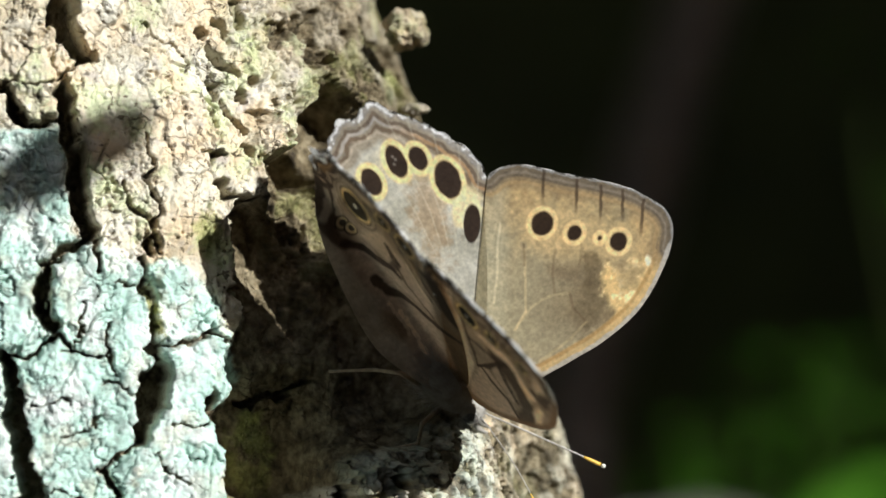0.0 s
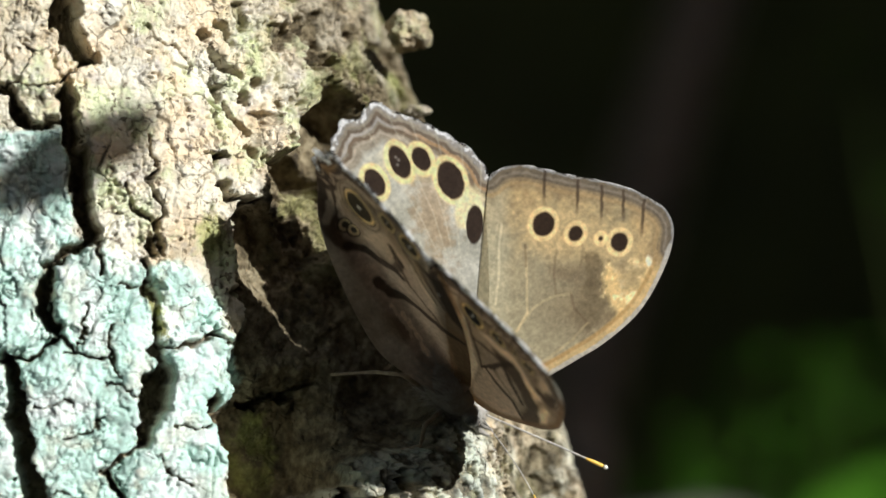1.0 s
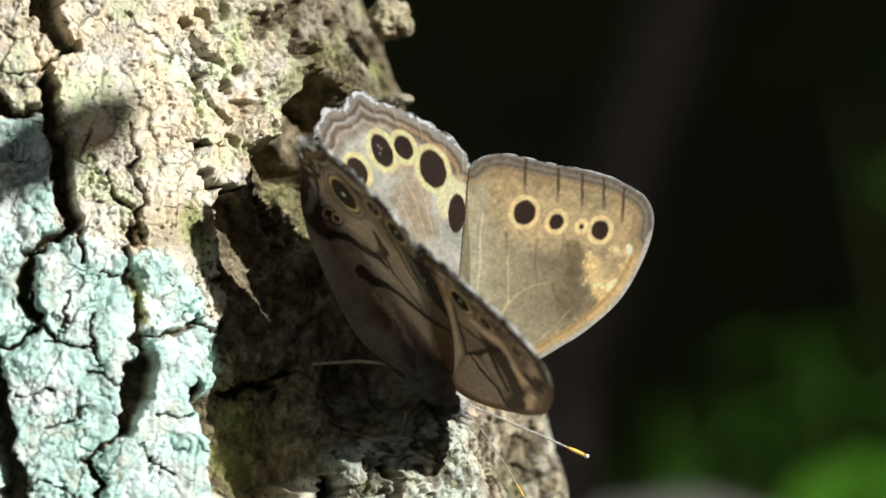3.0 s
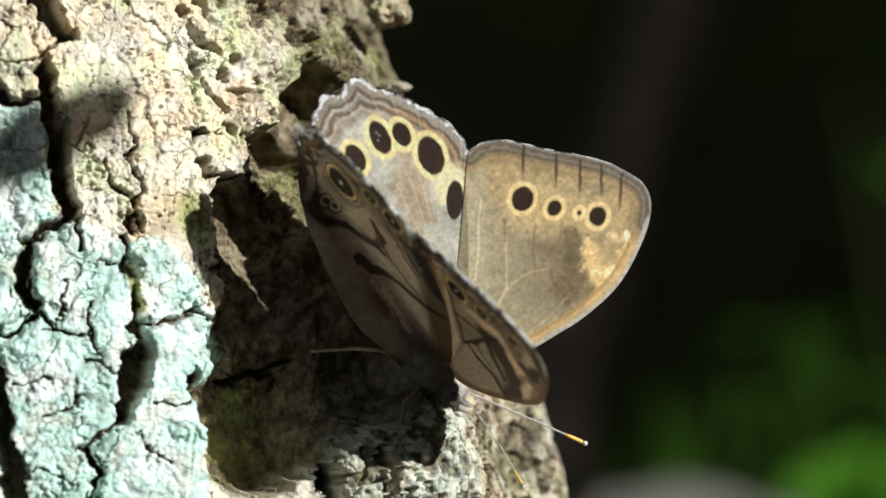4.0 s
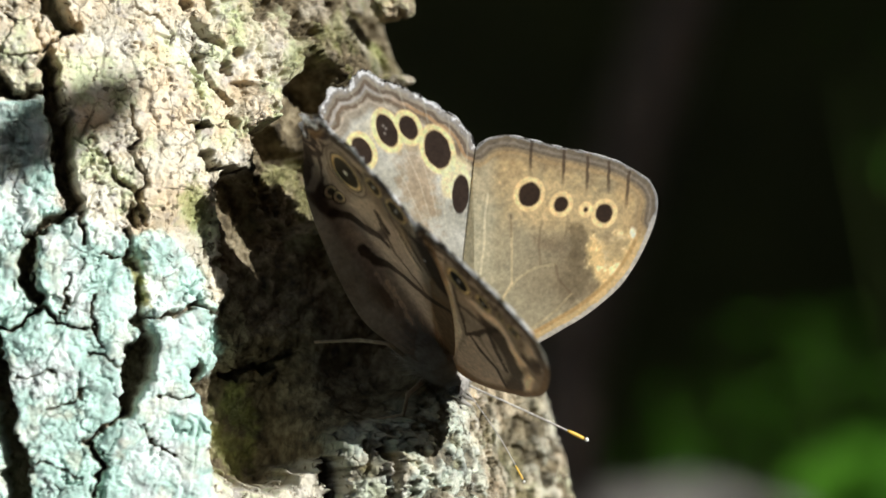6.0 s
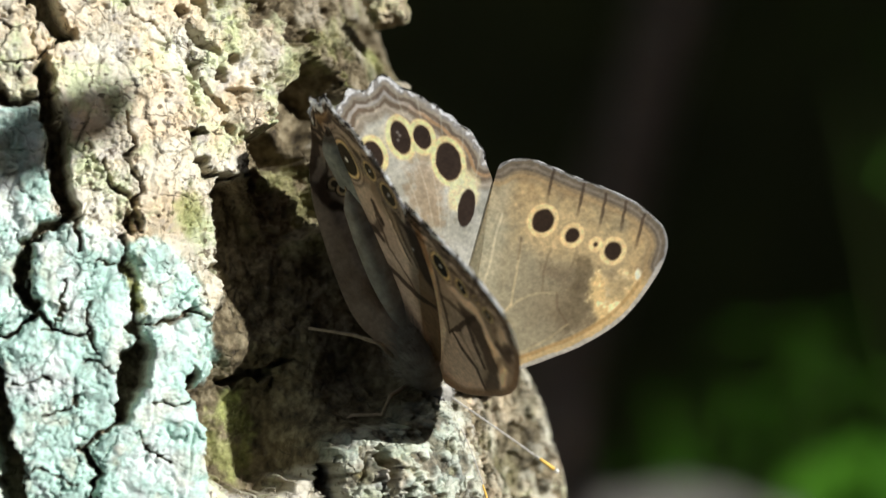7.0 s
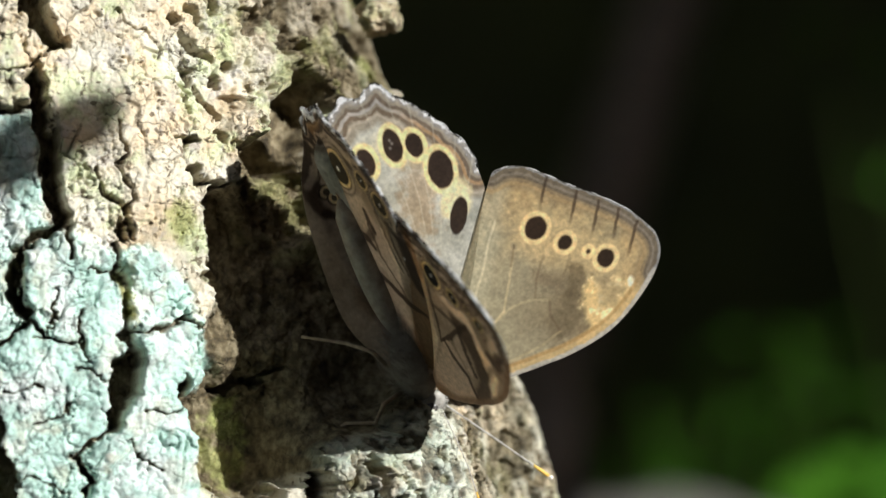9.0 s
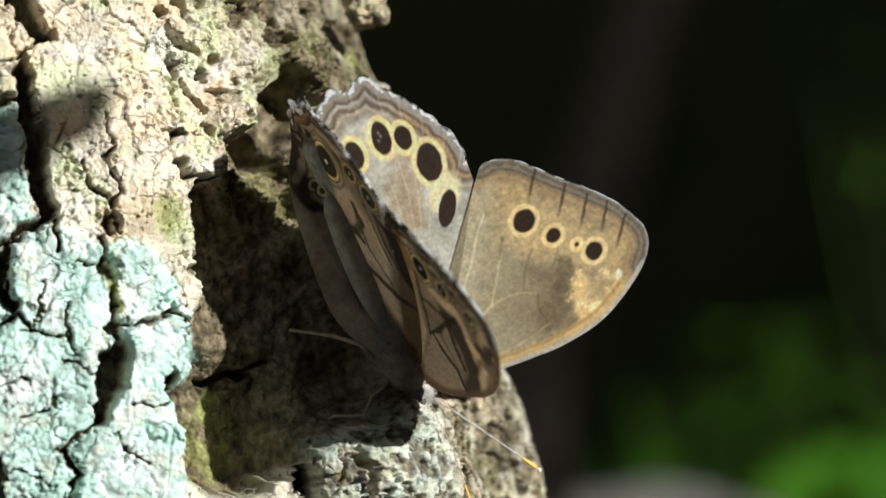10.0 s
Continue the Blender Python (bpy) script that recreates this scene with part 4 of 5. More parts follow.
    col = dark_lines(col, x, y, n1, n2, (([(-10.23, 15.07), (-8.99, 14.67), (-7.28, 14.02), (-5.28, 14.33), (-4.21, 13.83)], 0.40, 0.9), ([(-4.27, 18.07), (-3.87, 17.02), (-3.25, 16.13)], 0.45, 0.85), ([(-4.9, 14.6), (-3.9, 15.6), (-3.2, 16.3)], 0.4, 0.7),
                                         ([(-7.6, 11.82), (-6.34, 10.59), (-4.48, 10.3), (-2.25, 9.91), (0.33, 9.49), (3.38, 9.8)], 0.34, 0.9)), (0.065, 0.045, 0.031))
    col = dark_lines(col, x, y, n1, n2, (([(-4.19, 16.55), (-3.1, 13.19), (-0.77, 10.87), (0.33, 9.49)], 0.2, 0.7), ([(-1.79, 19.33), (-0.75, 16.14), (0.7, 13.63)], 0.24, 0.75), ([(-0.46, 19.14), (0.57, 15.95), (1.57, 13.89)], 0.2, 0.7)), (0.10, 0.072, 0.05))
    col = dark_lines(col, x, y, n1, n2, (([(-5.15, 8.71), (-3.95, 6.71), (-2.63, 4.54)], 0.16, 0.8), ([(-6.25, 9.58), (-5.08, 7.95), (-4.25, 6.35)], 0.13, 0.5), ([(-1.56, 17.37), (-0.67, 14.6), (0.49, 13.47)], 0.22, 0.6), ([(1.22, 21.59), (1.53, 19.08)], 0.35, 0.8)), (0.56, 0.48, 0.37))
    col = lay(col, step(0.42, 0.2, margin + 0.45 * n2), (0.84, 0.82, 0.80))
    for c, r in (((-7.34, 21.3), 1.55), ((-3.02, 22.3), 0.8), ((-0.35, 21.0), 1.05)):
        col = eyespot(col, x, y, c, r, 0.9)
    col = lay(col, step(0.2, 0.08, np.hypot(x - 1.81, y - 15.94)), (0.8, 0.8, 0.82))
    for c in ((-10.57, 17.0), (-9.75, 16.6)):
        r = np.hypot(x - c[0], y - c[1]) / 0.42
        col = lay(col, 0.9 * step(1.9, 1.7, r), (0.07, 0.052, 0.037))
        col = lay(col, 0.9 * step(1.5, 1.3, r), (0.50, 0.41, 0.26))
        col = lay(col, 0.9 * step(0.9, 0.7, r), (0.05, 0.04, 0.03))
    return np.array((1.95, 1.93, 2.08)) * np.clip(col, 0.003, 1) ** 1.35 * (1 + 0.10 * n2 + 0.10 * n3)[:, None]


def wing_shape(x, y, hind, side):
    """The wing's points in its own space: x along the body, z away from it, y bowed."""
    al, rho = from_drawing(x, y)
    yy, zz = 0.0 * al, 1.0 * rho
    if hind:
        # the inner part folds down round the abdomen
        s = np.maximum(2.4 - rho, 0.0)
        bend = radians(PHI + 16) * step(0, 3.0, s) * step(-30, -20, al)
        zz = np.where(rho > 2.4, rho, 2.4 - s * np.cos(bend))
        yy = side * s * np.sin(bend)
    bow = 0.0025 * np.maximum(rho - 5, 0) ** 2
    if hind:
        yy = yy + side * bow + 0.10 * np.sin(al * 1.2) * step(-21, -25, al)
    else:
        yy = yy + side * bow
        if side < 0:
            # this wing bows more, which shortens it
            zz = 0.862 * zz
            yy = 0.4 * yy
    return al, yy, zz


def wing(name, outline, hind, side, parent, label, fine):
    """Two scaled faces, upper and under, over one outline; side: the sign of its body half."""
    nth, ns = (520, 190) if fine else (170, 60)
    ring = curve_points(outline + outline[:1], nth)
    root = np.array((0.35, 0.5) if not hind else (0.2, 1.2))
    s = np.linspace(0.0, 1.0, ns) ** 0.75
    x = (root[0] + s[None, :] * (ring[:, 0:1] - root[0])).ravel()
    y = (root[1] + s[None, :] * (ring[:, 1:2] - root[1])).ravel()
    k = (np.arange(nth - 1)[:, None] * ns + np.arange(ns - 1)[None, :]).ravel()
    faces = np.stack([k, k + 1, k + ns + 1, k + ns], -1)
    p = np.stack([x, y, np.full(len(x), 3.7 if hind else 9.1)], -1)
    if hind:
        edge = outline[5:24]
        costa_line = outline[1:5]
    else:
        edge = outline[9:20]
        costa_line = outline[1:10]
    margin, _ = line_distance(x, y, [tuple(q) for q in curve_points(edge, 90)])
    costa, _ = line_distance(x, y, [tuple(q) for q in curve_points(costa_line, 30)])
    al, yy, zz = wing_shape(x, y, hind, side)
    rim = step(0.0, 0.6, np.minimum(1 - np.tile(s, nth), 0.05) * 12)
    lift = 0.035 * rim
    me_parts = []
    for face, fn in ((1, (hw_dorsal if hind else fw_dorsal)), (-1, (hw_ventral if hind else fw_ventral))):
        # the upper face looks to the body's middle plane
        off = -side * face * lift
        v = np.stack([al, yy + off, zz], -1) * MM
        me_parts.append((v, fn(x, y, p, margin, costa)))
    nv = len(x)
    allv = np.vstack([me_parts[0][0], me_parts[1][0]])
    allf = np.vstack([faces, faces[:, ::-1] + nv])
    me = mesh_of(name, allv, allf)
    paint(me, "pigment", np.clip(np.vstack([me_parts[0][1], me_parts[1][1]]), 0.005, 0.9))
    return link_mesh(name, me, WING, parent, label)


def fringe(wing_ob, outline, hind, side, seed):
    """Pale hair scales that stand out along the wing's outer margin."""
    rng = np.random.RandomState(seed)
    n = 420
    line = curve_points(outline[5:24] if hind else outline[11:20], n)
    tang = np.gradient(line, axis=0)
    out = np.stack([-tang[:, 1], tang[:, 0]], -1)
    out /= np.linalg.norm(out, axis=1)[:, None]
    mid = np.array(outline).mean(0)
    out *= np.sign(((line - mid) * out).sum(1))[:, None]
    reach = ((0.17 if hind else 0.07) if side > 0 else 0.5) * rng.uniform(0.55, 1.25, n) * (0.75 + 0.35 * np.sin(np.arange(n) * 0.16))
    rows = []
    for q in (line - 0.10 * out, line + out * reach[:, None]):
        rows.append(np.stack(wing_shape(q[:, 0], q[:, 1], hind, side), -1))
    verts = np.vstack(rows) * MM
    verts[n:, 1] += 0.00006 * rng.normal(0, 1, n)
    k = np.arange(n - 1)
    faces = np.stack([k, k + 1, k + n + 1, k + n], -1)
    if side < 0:
        # scales also stand across the edge
        brim = np.stack(wing_shape(line[:, 0] + 0.06 * out[:, 0], line[:, 1] + 0.06 * out[:, 1], hind, side), -1) * MM
        half = 0.00018 * rng.uniform(0.3, 1.2, n)
        low, high = brim.copy(), brim.copy()
        low[:, 1] -= half
        high[:, 1] += half
        verts = np.vstack([verts, low, high])
        faces = np.vstack([faces, faces + 2 * n])
    me = mesh_of("fringe", verts, faces)
    link_mesh("fringe", me, FRINGE, wing_ob, "pale fringe of hair scales")


butterfly = tagged(new("butterfly"), "brown butterfly with ringed eyespots and half-open wings, clinging head-down to bark", "butterfly")
far_hind = wing("hindwing", HW_OUTLINE, True, 1, butterfly, "scalloped grey-brown hindwing with large dark spots in yellow rings", True)
far_fore = wing("forewing", FW_OUTLINE, False, 1, butterfly, "golden-brown forewing with a row of dark ringed spots", True)
near_hind = wing("hindwing", HW_OUTLINE, True, -1, butterfly, "scalloped hindwing, banded brown underside with eyespots", True)
near_fore = wing("forewing", FW_OUTLINE, False, -1, butterfly, "forewing with brown banded underside", True)


fringe(far_hind, HW_OUTLINE, True, 1, 1)
fringe(far_fore, FW_OUTLINE, False, 1, 2)
fringe(near_hind, HW_OUTLINE, True, -1, 3)
fringe(near_fore, FW_OUTLINE, False, -1, 4)


def oval(bm, c, r, turn=0.0, seg=24):
    m = Matrix.Translation(Vector(c) * MM) @ Euler((0, radians(turn), 0)).to_matrix().to_4x4() @ Matrix.Diagonal((r[0] * MM, r[1] * MM, r[2] * MM, 1))
    bmesh.ops.create_uvsphere(bm, u_segments=seg, v_segments=seg * 2 // 3, radius=1, matrix=m)


def hairs(bm, c, r, count, length, rng, lean):
    """Short fine hairs over an oval."""
    for _ in range(count):
        d = Vector((rng.gauss(0, 1), rng.gauss(0, 1), rng.gauss(0, 1))).normalized()
        a = Vector((c[0] + d.x * r[0], c[1] + d.y * r[1], c[2] + d.z * r[2])) * MM
        e = a + (d * 0.7 + Vector(lean) + Vector((rng.gauss(0, 0.2), rng.gauss(0, 0.2), rng.gauss(0, 0.2)))) * length * MM * rng.uniform(0.6, 1.2)
        q = d.orthogonal().normalized() * 0.022 * MM
        w = d.cross(q).normalized() * 0.022 * MM
        vs = [bm.verts.new(a + q), bm.verts.new(a - q * 0.5 + w), bm.verts.new(a - q * 0.5 - w), bm.verts.new(e)]
        for i in range(3):
            bm.faces.new((vs[i], vs[(i + 1) % 3], vs[3]))


rng = random.Random(4)
bm = bmesh.new()
oval(bm, (-1.9, 0, -1.2), (4.2, 2.3, 2.3))
hairs(bm, (-1.9, 0, -1.2), (4.2, 2.3, 2.3), 3200, 1.6, rng, (-0.7, 0, 0))
part("thorax", bm, FUR, butterfly)
bm = bmesh.new()
tube(bm, [Vector(q) * MM for q in ((-4.5, 0.2, -1.9), (-6, 0.4, -1.8), (-8, 0.5, -1.7), (-11, 0.5, -1.6), (-15, 0.5, -1.5), (-18.5, 0.5, -1.4), (-20, 0.5, -1.4))],
     [q * MM for q in (1.3, 1.5, 1.55, 1.5, 1.4, 1.1, 0.3)], 20)
part("abdomen", bm, FUR, butterfly)
HEAD = (2.5, 0.0, -0.7)
bm = bmesh.new()
oval(bm, HEAD, (1.25, 1.35, 1.2))
hairs(bm, HEAD, (1.25, 1.35, 1.2), 800, 0.5, rng, (0.2, 0, 0))
head = part("head", bm, HEAD_FUR, butterfly)
for s in (-1, 1):
    bm = bmesh.new()
    oval(bm, (HEAD[0] + 0.25, s * 0.95, HEAD[2] + 0.1), (0.75, 0.6, 0.8))
    part("eye", bm, EYE_DARK, head, "dark glossy compound eye")
    bm = bmesh.new()
    tube(bm, [Vector(q) * MM for q in ((HEAD[0] + 0.9, s * 0.4, HEAD[2] - 0.5), (HEAD[0] + 1.9, s * 0.45, HEAD[2] - 0.3), (HEAD[0] + 2.7, s * 0.45, HEAD[2] + 0.3))], [0.32 * MM, 0.3 * MM, 0.1 * MM], 10)
    part("palp", bm, HEAD_FUR, head)


def antenna(tip, thick):
    a = np.array((HEAD[0] + 0.8, 0.35 * (1 if tip[1] > 0 else -1), HEAD[2] + 0.8))
    t = np.array(tip)
    mid = (a + t) / 2 + np.array((0.3, 0, 0.35))
    pts = curve_points([a, mid, t], 40)
    bm = bmesh.new()
    tube(bm, [Vector(q) * MM for q in pts[:33]], [thick * (0.08 + 0.02 * (i % 2)) * MM for i in range(33)], 8)
    shaft = part("antenna", bm, ANT_PALE, butterfly, "thin pale ringed antenna")
    bm = bmesh.new()
    tube(bm, [Vector(q) * MM for q in pts[32:39]], [thick * q * MM for q in (0.12, 0.15, 0.18, 0.19, 0.19, 0.18, 0.17)], 10)
    part("club", bm, ANT_TIP, shaft, "orange-yellow club")
    bm = bmesh.new()
    oval(bm, pts[39], (0.22 * thick, 0.22 * thick, 0.22 * thick), 0, 12)
    part("tip", bm, ANT_END, shaft, "pale tip")


antenna((13.93, 2.27, 7.01), 1.0)
antenna((11.62, -6.46, 4.45), 0.6)


def leg(points, name="leg"):
    pts = [Vector(q) * MM for q in points]
    bm = bmesh.new()
    line = []
    for a, b in zip(pts, pts[1:]):
        line += [a.lerp(b, t) for t in (0.0, 0.25, 0.5, 0.75)]
    line.append(pts[-1])
    n = len(line)
    tube(bm, line, [(0.26 - 0.14 * i / (n - 1) + 0.03 * (i % 4 == 0)) * MM for i in range(n)], 8)
    part(name, bm, CHITIN, butterfly)


leg([(0.5, -1.4, -3.0), (-0.56, -5.29, -2.23), (1.12, -5.78, -3.80), (0.42, -6.38, -6.78), (0.93, -8.17, -8.63)])
leg([(-2.5, -1.4, -3.0), (-6.10, -4.89, -1.07), (-7.12, -4.21, -4.26), (-8.86, -4.93, -8.47)])
leg([(1.0, 1.2, -3.2), (3.5, 3.5, -2.6), (5.0, 4.8, -4.5), (6.0, 5.0, -6.5)])
leg([(-2.5, 1.2, -3.0), (-5.5, 4.0, -2.6), (-8.0, 5.0, -4.5), (-9.0, 5.2, -6.8)])


# ---- forest behind ----
def leaf_blade(bm, m, length, width, rng):
    """A pointed, folded and drooping leaf."""
    n = 6
    rows = []
    for i in range(n + 1):
        t = i / n
        w = width * math.sin(math.pi * min(1, t * 0.93 + 0.05)) ** 0.8
        z = -0.25 * length * t * t
        rows.append([bm.verts.new(m @ Vector((t * length, s * w * 0.5, z + (0.16 * w if s else 0)))) for s in (-1, 0, 1)])
    for a, b in zip(rows, rows[1:]):
        for k in (0, 1):
            bm.faces.new((a[k], a[k + 1], b[k + 1], b[k]))


def shrub(x, y, z_top, spread, leaves, size, seed, ground=-0.9):
    """Several thin stems with pointed leaves."""
    rng = random.Random(seed)
    ob = tagged(new("shrub"), "leafy green shrub on the shaded forest floor", "shrub", "undergrowth shrubs")
    ob.location = (x, y, ground)
    tips = []
    for k in range(9):
        fan = (k - 4) / 4 + rng.uniform(-0.1, 0.1)
        top = Vector((fan * spread, rng.uniform(-0.4, 0.4) * spread, (z_top - ground) - spread * (0.15 + 0.5 * fan * fan + rng.uniform(0, 0.3))))
        pts = [Vector((0.02 * fan, 0, 0)), top * 0.35 + Vector((0, 0, 0.08)), top * 0.75, top]
        bm = bmesh.new()
        line = [Vector(q) for q in curve_points(pts, 16)]
        tube(bm, line, [0.007 * (1 - 0.75 * i / 15) for i in range(16)], 6)
        part("stem", bm, STEM, ob)
        tips += line[10:]
    for k in range(leaves):
        bm = bmesh.new()
        p = rng.choice(tips) + Vector((rng.gauss(0, 0.12), rng.gauss(0, 0.12), rng.gauss(0, 0.12))) * spread
        nrm = (SUN * 0.6 + Vector((rng.gauss(0, 0.4), -0.5 + rng.gauss(0, 0.4), 0.4))).normalized()
        m = Matrix.Translation(p) @ nrm.to_track_quat("Z", "X").to_matrix().to_4x4() @ Euler((0, 0, rng.uniform(0, 6.283))).to_matrix().to_4x4()
        s = size * rng.uniform(0.7, 1.2)
        leaf_blade(bm, m, s, s * 0.55, rng)
        part("leaf", bm, LEAF, ob)
    return ob


shrub(0.50, 1.95, -0.15, 0.17, 290, 0.06, 3)
shrub(0.47, 2.7, -0.07, 0.21, 260, 0.017, 7)
shrub(0.66, 2.6, 0.38, 0.20, 60, 0.022, 11)


def ground_sheet():
    g = np.linspace(-1, 1, 121)
    g = np.sign(g) * (np.abs(g) ** 2.2) * 60
    x, y = np.meshgrid(g, g)
    p = np.stack([x.ravel(), y.ravel(), np.zeros(x.size)], -1)
    p[:, 2] = -0.9 + 0.03 * fbm(p * 2.5, 3, 201) + 0.12 * fbm(p * 0.2, 2, 203) * step(1.0, 4.0, np.hypot(p[:, 0], p[:, 1]))
    n = 121
    k = (np.arange(n - 1)[:, None] * n + np.arange(n - 1)[None, :]).ravel()
    return link_mesh("ground", mesh_of("ground", p, np.stack([k, k + 1, k + n + 1, k + n], -1)), LITTER)


tagged(ground_sheet(), "dark brown leaf litter of the forest floor", "ground", kind="structure")


def far_trunk(name, x, y, r, lean, height, limbs, label, category):
    """A dim tree: trunk and a few limbs."""
    ob = tagged(new(name), label, category)
    ob.location = (x, y, -1.0)
    n = 24
    pts = [Vector((lean * z + 0.02 * math.sin(z * 3), 0, z)) for z in np.linspace(0, height + 1.0, n)]
    bm = bmesh.new()
    tube(bm, pts, [r * (1.25 - 0.4 * i / n + 0.05 * math.sin(i * 1.7)) for i in range(n)], 18)
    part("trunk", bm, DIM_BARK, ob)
    rng = random.Random(int(1000 * y))
    for k in range(limbs):
        a = pts[int(n * (0.62 + 0.3 * k / max(limbs, 1)))]
        t = rng.uniform(0, 6.283)
        e = a + Vector((math.cos(t), math.sin(t), 0.7)) * rng.uniform(0.5, 0.9)
        bm = bmesh.new()
        tube(bm, [a, a.lerp(e, 0.5) + Vector((0, 0, 0.06)), e], [r * 0.4, r * 0.28, r * 0.08], 10)
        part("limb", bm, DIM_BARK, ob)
    return ob


far_trunk("distant_tree", -0.08, 4.2, 0.06, 0.36, 4.0, 5, "grey forest tree standing in deep shade", "tree")
far_trunk("stump", 0.066, 1.15, 0.011, 0.0, -0.075, 0, "broken grey sapling stump in deep shade", "stump")


def boulder(x, y, z, r, seed):
    bm = bmesh.new()
    bmesh.ops.create_icosphere(bm, subdivisions=4, radius=1)
    for v in bm.verts:
        k = 1 + 0.18 * noise.noise(v.co * 1.3 + Vector((seed, 0, 0))) + 0.06 * noise.noise(v.co * 4)
        v.co = Vector((v.co.x * r * k, v.co.y * r * k, v.co.z * r * 0.9 * k))
    ob = part("boulder", bm, STONE)
    ob.location = (x, y, z)
    return tagged(ob, "rounded grey boulder on the forest floor", "boulder")


boulder(0.235, 2.3, -0.527, 0.33, 2)


def forest_dome(gaps):
    """Dark shell for the shaded forest round the place, added to block light outside its gaps."""
    bm = bmesh.new()
    bmesh.ops.create_uvsphere(bm, u_segments=128, v_segments=64, radius=6.0)
    drop = []
    for f in bm.faces:
        c = f.calc_center_median()
        if c.z < -1.6 or any((c - g).length < r for g, r in gaps):
            drop.append(f)
    bmesh.ops.delete(bm, geom=drop, context="FACES")
    for v in bm.verts:
        v.co += v.co.normalized() * 0.25 * noise.noise(v.co * 1.1)
    return tagged(part("backdrop", bm, FOREST), "dark green shell for shaded forest, added to block light", "forest", kind="structure")


def on_dome(p, d, r=6.0):
    b = p.dot(d)
    return p + d * (-b + math.sqrt(b * b - p.dot(p) + r * r))


# unseen openings, added to aim sun at trunk and shrubs and admit fill light
forest_dome([(on_dome(Vector((-0.01, 0, 0)), SUN), 0.30), (on_dome(Vector((0.46, 1.95, -0.26)), SUN), 0.55), (on_dome(Vector((0.40, 2.7, -0.14)), SUN), 0.30), (Vector((0.5, -2.2, 5.6)), 2.5), (Vector((-3.6, -4.3, 2.1)), 1.7)])


# a leafy twig of this tree that shades the bark
def shade_twig():
    ob = tagged(new("leafy_twig"), "thin twig with small green leaves growing from the trunk", "twig")
    foot, _ = trunk_smooth(np.array([-40.0]), np.array([150.0]))
    foot = Vector(foot[0]) * MM
    aim = Vector((-0.0474, -0.009, 0.0042)) + SUN * 0.26
    ob.location = foot
    pts = curve_points([(0, 0, 0), (0.02, -0.05, 0.03), Vector(aim - foot) * 0.6 + Vector((0, 0, 0.04)), Vector(aim - foot)], 16)
    bm = bmesh.new()
    tube(bm, [Vector(q) for q in pts], [0.0022 * (1 - 0.7 * i / 15) for i in range(16)], 8)
    part("stem", bm, WOOD, ob)
    side = SUN.cross(Vector((0, 0, 1))).normalized()
    upv = side.cross(SUN).normalized()
    for (dx, dy), ln, w, rot in (((0.0, 0.0), 0.0143, 0.0066, 164), ((0.0072, 0.0021), 0.0078, 0.0058, 164)):
        o = aim - foot - side * dx + upv * dy
        m = Matrix.Translation(o) @ Matrix((side, upv, SUN)).transposed().to_4x4() @ Euler((0, 0, radians(rot))).to_matrix().to_4x4()
        bm = bmesh.new()
        leaf_blade(bm, m, ln, w, random.Random(1))
        part("leaf", bm, LEAF, ob)
    return ob


shade_twig()

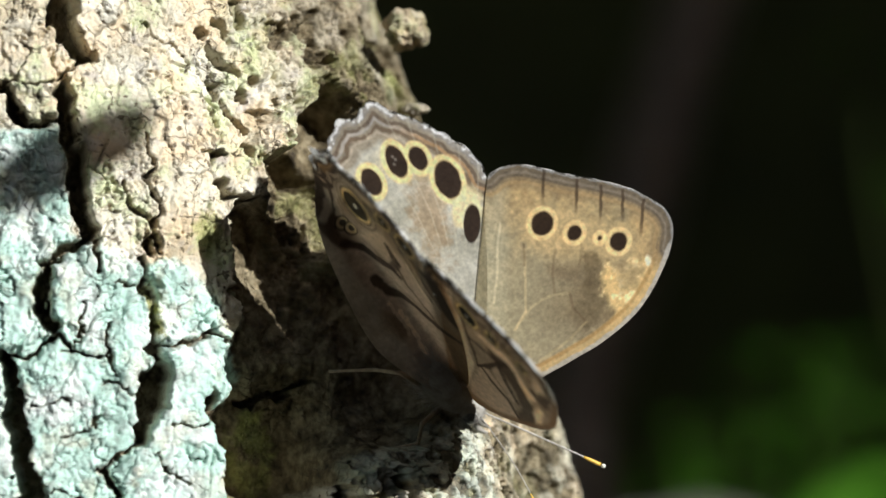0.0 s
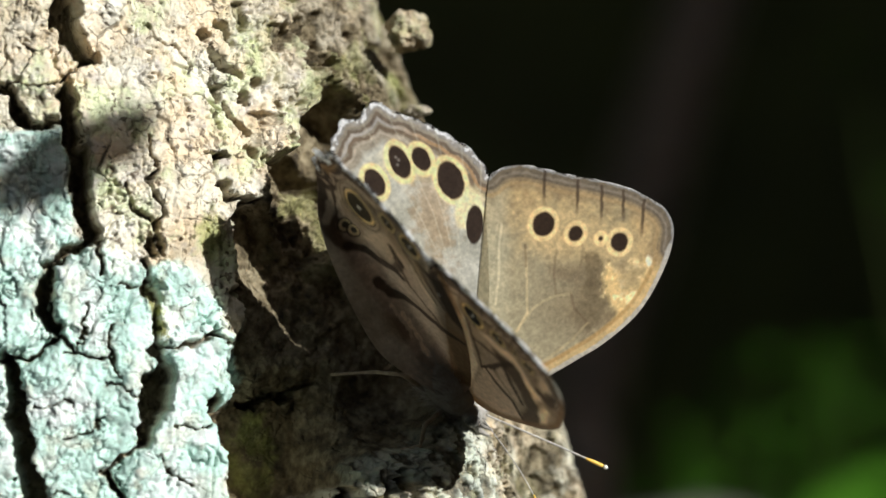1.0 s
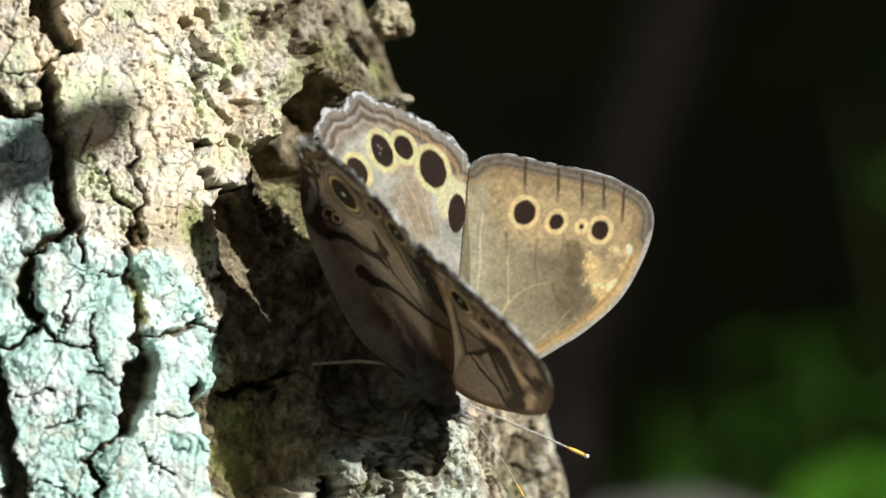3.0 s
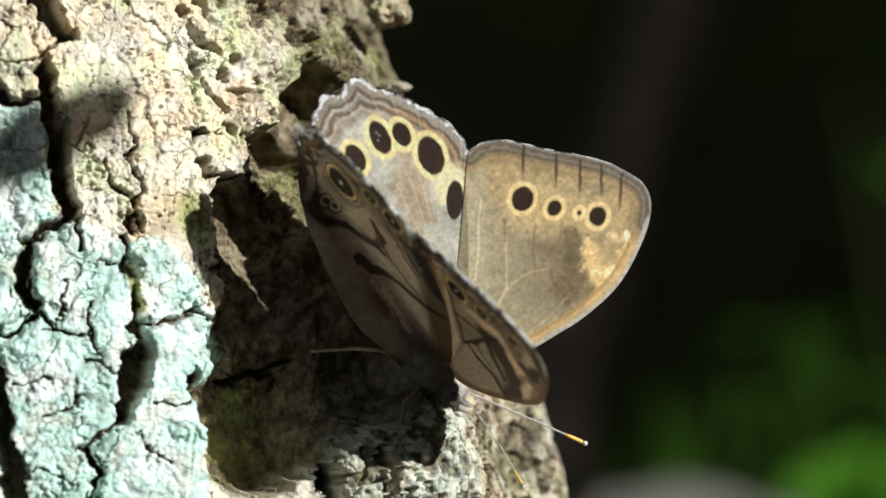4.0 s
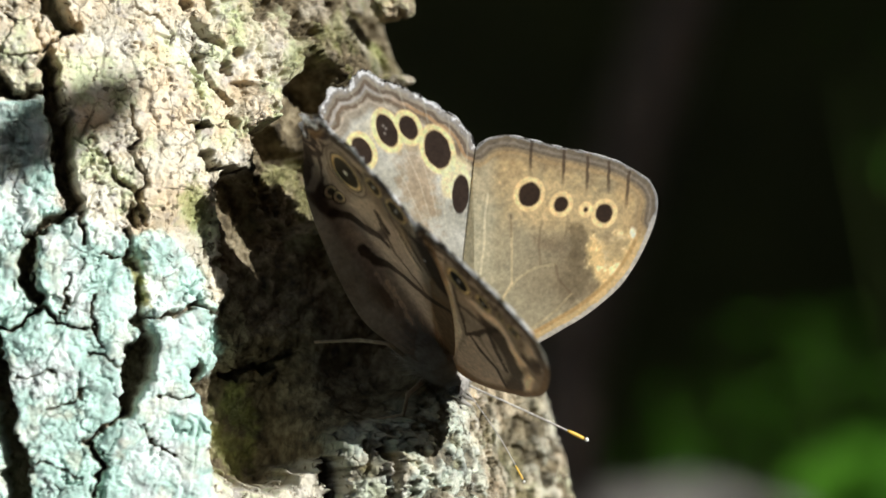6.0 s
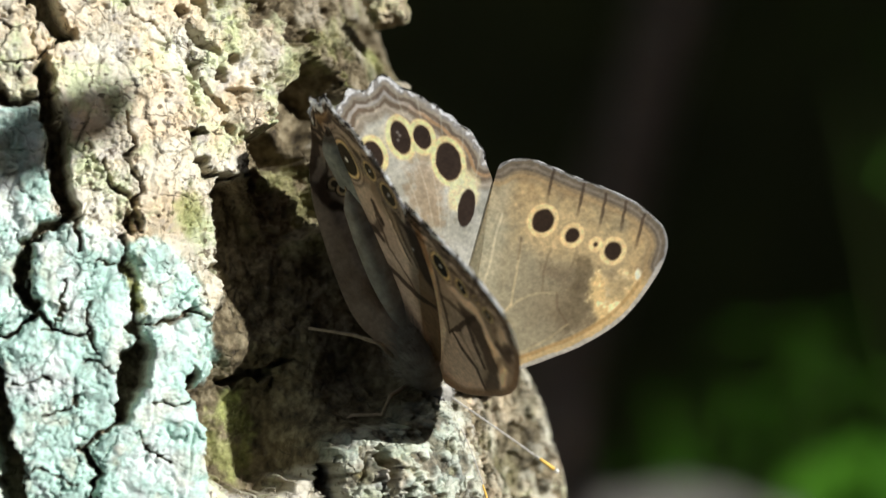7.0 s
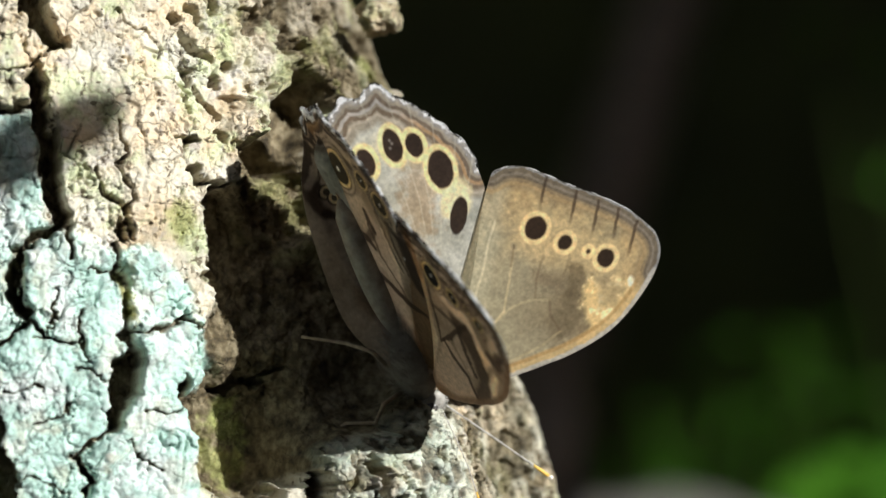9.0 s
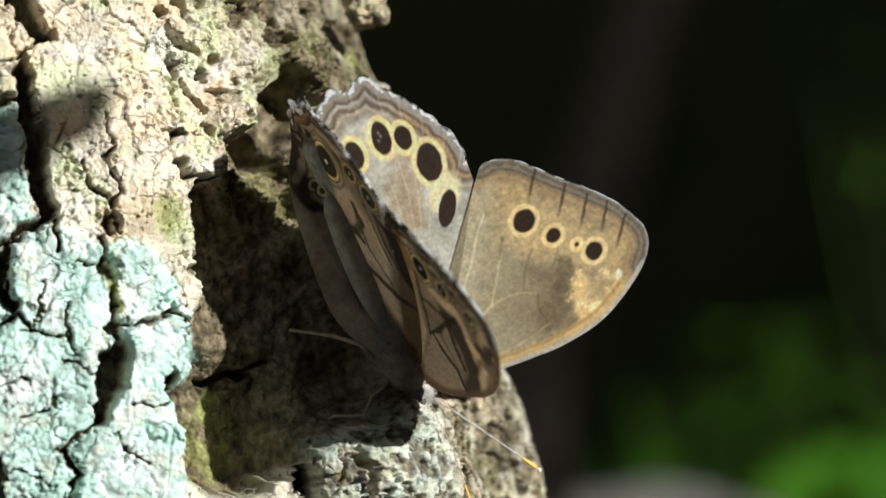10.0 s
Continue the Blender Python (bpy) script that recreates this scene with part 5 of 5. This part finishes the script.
# ---- motion ----
# seconds, shift in mm, turn about the body's own axes in degrees, then hinge angles: hind far, hind near, fore far, fore near, fore sweep far, near, hind sweep far, near
BODY = [
    (0, -0.03, -0.11, -0, -2.89, 0.43, -0.27, 1.55, 0.1, 1.73, -0.83, -0.2, -1.35, -0.73, -0.98),
    (0.5, -0.08, -0.03, -0.04, -2.57, 0.42, 0.17, 2, -0.56, 2.19, -1.53, -0.04, -1.45, -0.89, -0.78),
    (1, -0.11, -0.02, -0.04, -1.74, -0.05, 0.13, 1.15, -0.29, 1.34, -1.29, 0.04, -0.47, -0.14, -0.18),
    (1.5, 0, -0.07, -0.03, -2.03, 0.13, 0.32, 1.35, -0.29, 1.53, -1.25, -0.27, -0.72, -0.62, -0.31),
    (2, -0.07, 0.01, -0.04, -1.6, 0.48, -0.11, 1.18, -0.43, 1.37, -1.41, -0.04, -0.8, -0.39, -0.56),
    (2.5, -0.12, 0.15, -0.13, -0.42, 0.1, 0.36, 1.81, -1.88, 2, -2.92, -0.23, -0.26, -0.14, -0.18),
    (4, -0.02, -0.01, -0.05, -0.34, 0.07, 0.33, 0.05, -0.19, 0.24, -1.2, -0.18, -0.22, -0.18, -0.13),
    (4.5, 0.03, -0.06, 0.01, -0.51, 0.22, -0.16, 0.32, -0.35, 0.51, -1.34, -0.1, -0.35, -0.07, -0.32),
    (5, 0.02, -0.09, -0.07, -0.61, -0.16, 0.33, -0.17, 0.21, 0.02, -0.77, -0.18, -0.07, -0.1, -0.04),
    (5.5, 0.06, -0.03, -0.02, -0.37, -0.01, 0.12, 0.27, -0.39, 0.46, -1.41, -0.18, -0.01, -0.08, 0.02),
    (5.8, 0.06, -0.03, -0.02, -0.37, -0.01, 0.12, 0.27, -0.39, 0.46, -1.41, -0.18, -0.01, -0.08, 0.02),
    (6.7, -0.84, 1.65, -0.38, -4.98, 9.7, 5.43, -0.84, -2.71, -0.65, -4.32, -0.98, -14.43, -4.37, -12.91),
    (7, -0.84, 1.65, -0.38, -4.98, 9.7, 5.43, -0.84, -2.71, -0.65, -4.32, -0.98, -14.43, -4.37, -12.91),
    (7.5, -0.67, 1.56, -0.35, -5.28, 9.46, 4.63, -1.42, -2.12, -1.23, -3.39, -0.59, -14.61, -4.19, -12.93),
    (8, -0.78, 1.63, -0.34, -4.91, 9.79, 5.04, -1.05, -2.62, -0.86, -4.14, -0.8, -14.6, -4.39, -12.8),
    (8.5, -0.82, 1.64, -0.39, -4.95, 9.68, 5.06, -1.07, -2.46, -0.87, -4.2, -0.94, -14.42, -4.14, -12.64),
    (9, -0.75, 1.59, -0.35, -5.3, 9.48, 4.85, -1.28, -2.13, -1.09, -3.61, -0.67, -14.44, -4.16, -12.71),
    (9.5, -0.59, 1.59, -0.37, -4.72, 9.63, 5.02, -1.04, -3.03, -0.85, -4.01, -0.95, -14.44, -4.3, -12.87),
    (10, -0.63, 1.54, -0.33, -5.12, 9.43, 4.82, -1.23, -2.26, -1.04, -3.85, -0.53, -14.25, -3.98, -12.66),
]


def motions():
    def body_pose(r):
        turn = Vector((-r[4], r[5], -r[6]))
        q = Matrix.Rotation(radians(turn.length), 4, turn.normalized() if turn.length > 1e-6 else Vector((1, 0, 0)))
        return Matrix.Translation((BASE + Vector(r[1:4])) * MM) @ REST.to_4x4() @ q

    walk(butterfly, [(r[0], body_pose(r)) for r in BODY])
    walk(far_hind, [(r[0], pose(0, 0, 0, -PHI + r[7]) @ pose(0, 0, 0, 0, r[13])) for r in BODY])
    walk(near_hind, [(r[0], pose(0, 0, 0, PHI + r[8]) @ pose(0, 0, 0, 0, r[14])) for r in BODY])
    walk(far_fore, [(r[0], pose(0, 0, 0, -PHI + r[9]) @ pose(0, -0.00007, 0, 0, r[11])) for r in BODY])
    walk(near_fore, [(r[0], pose(0, 0, 0, PHI + r[10]) @ pose(0, 0.0001, 0, 0, r[12])) for r in BODY])


motions()
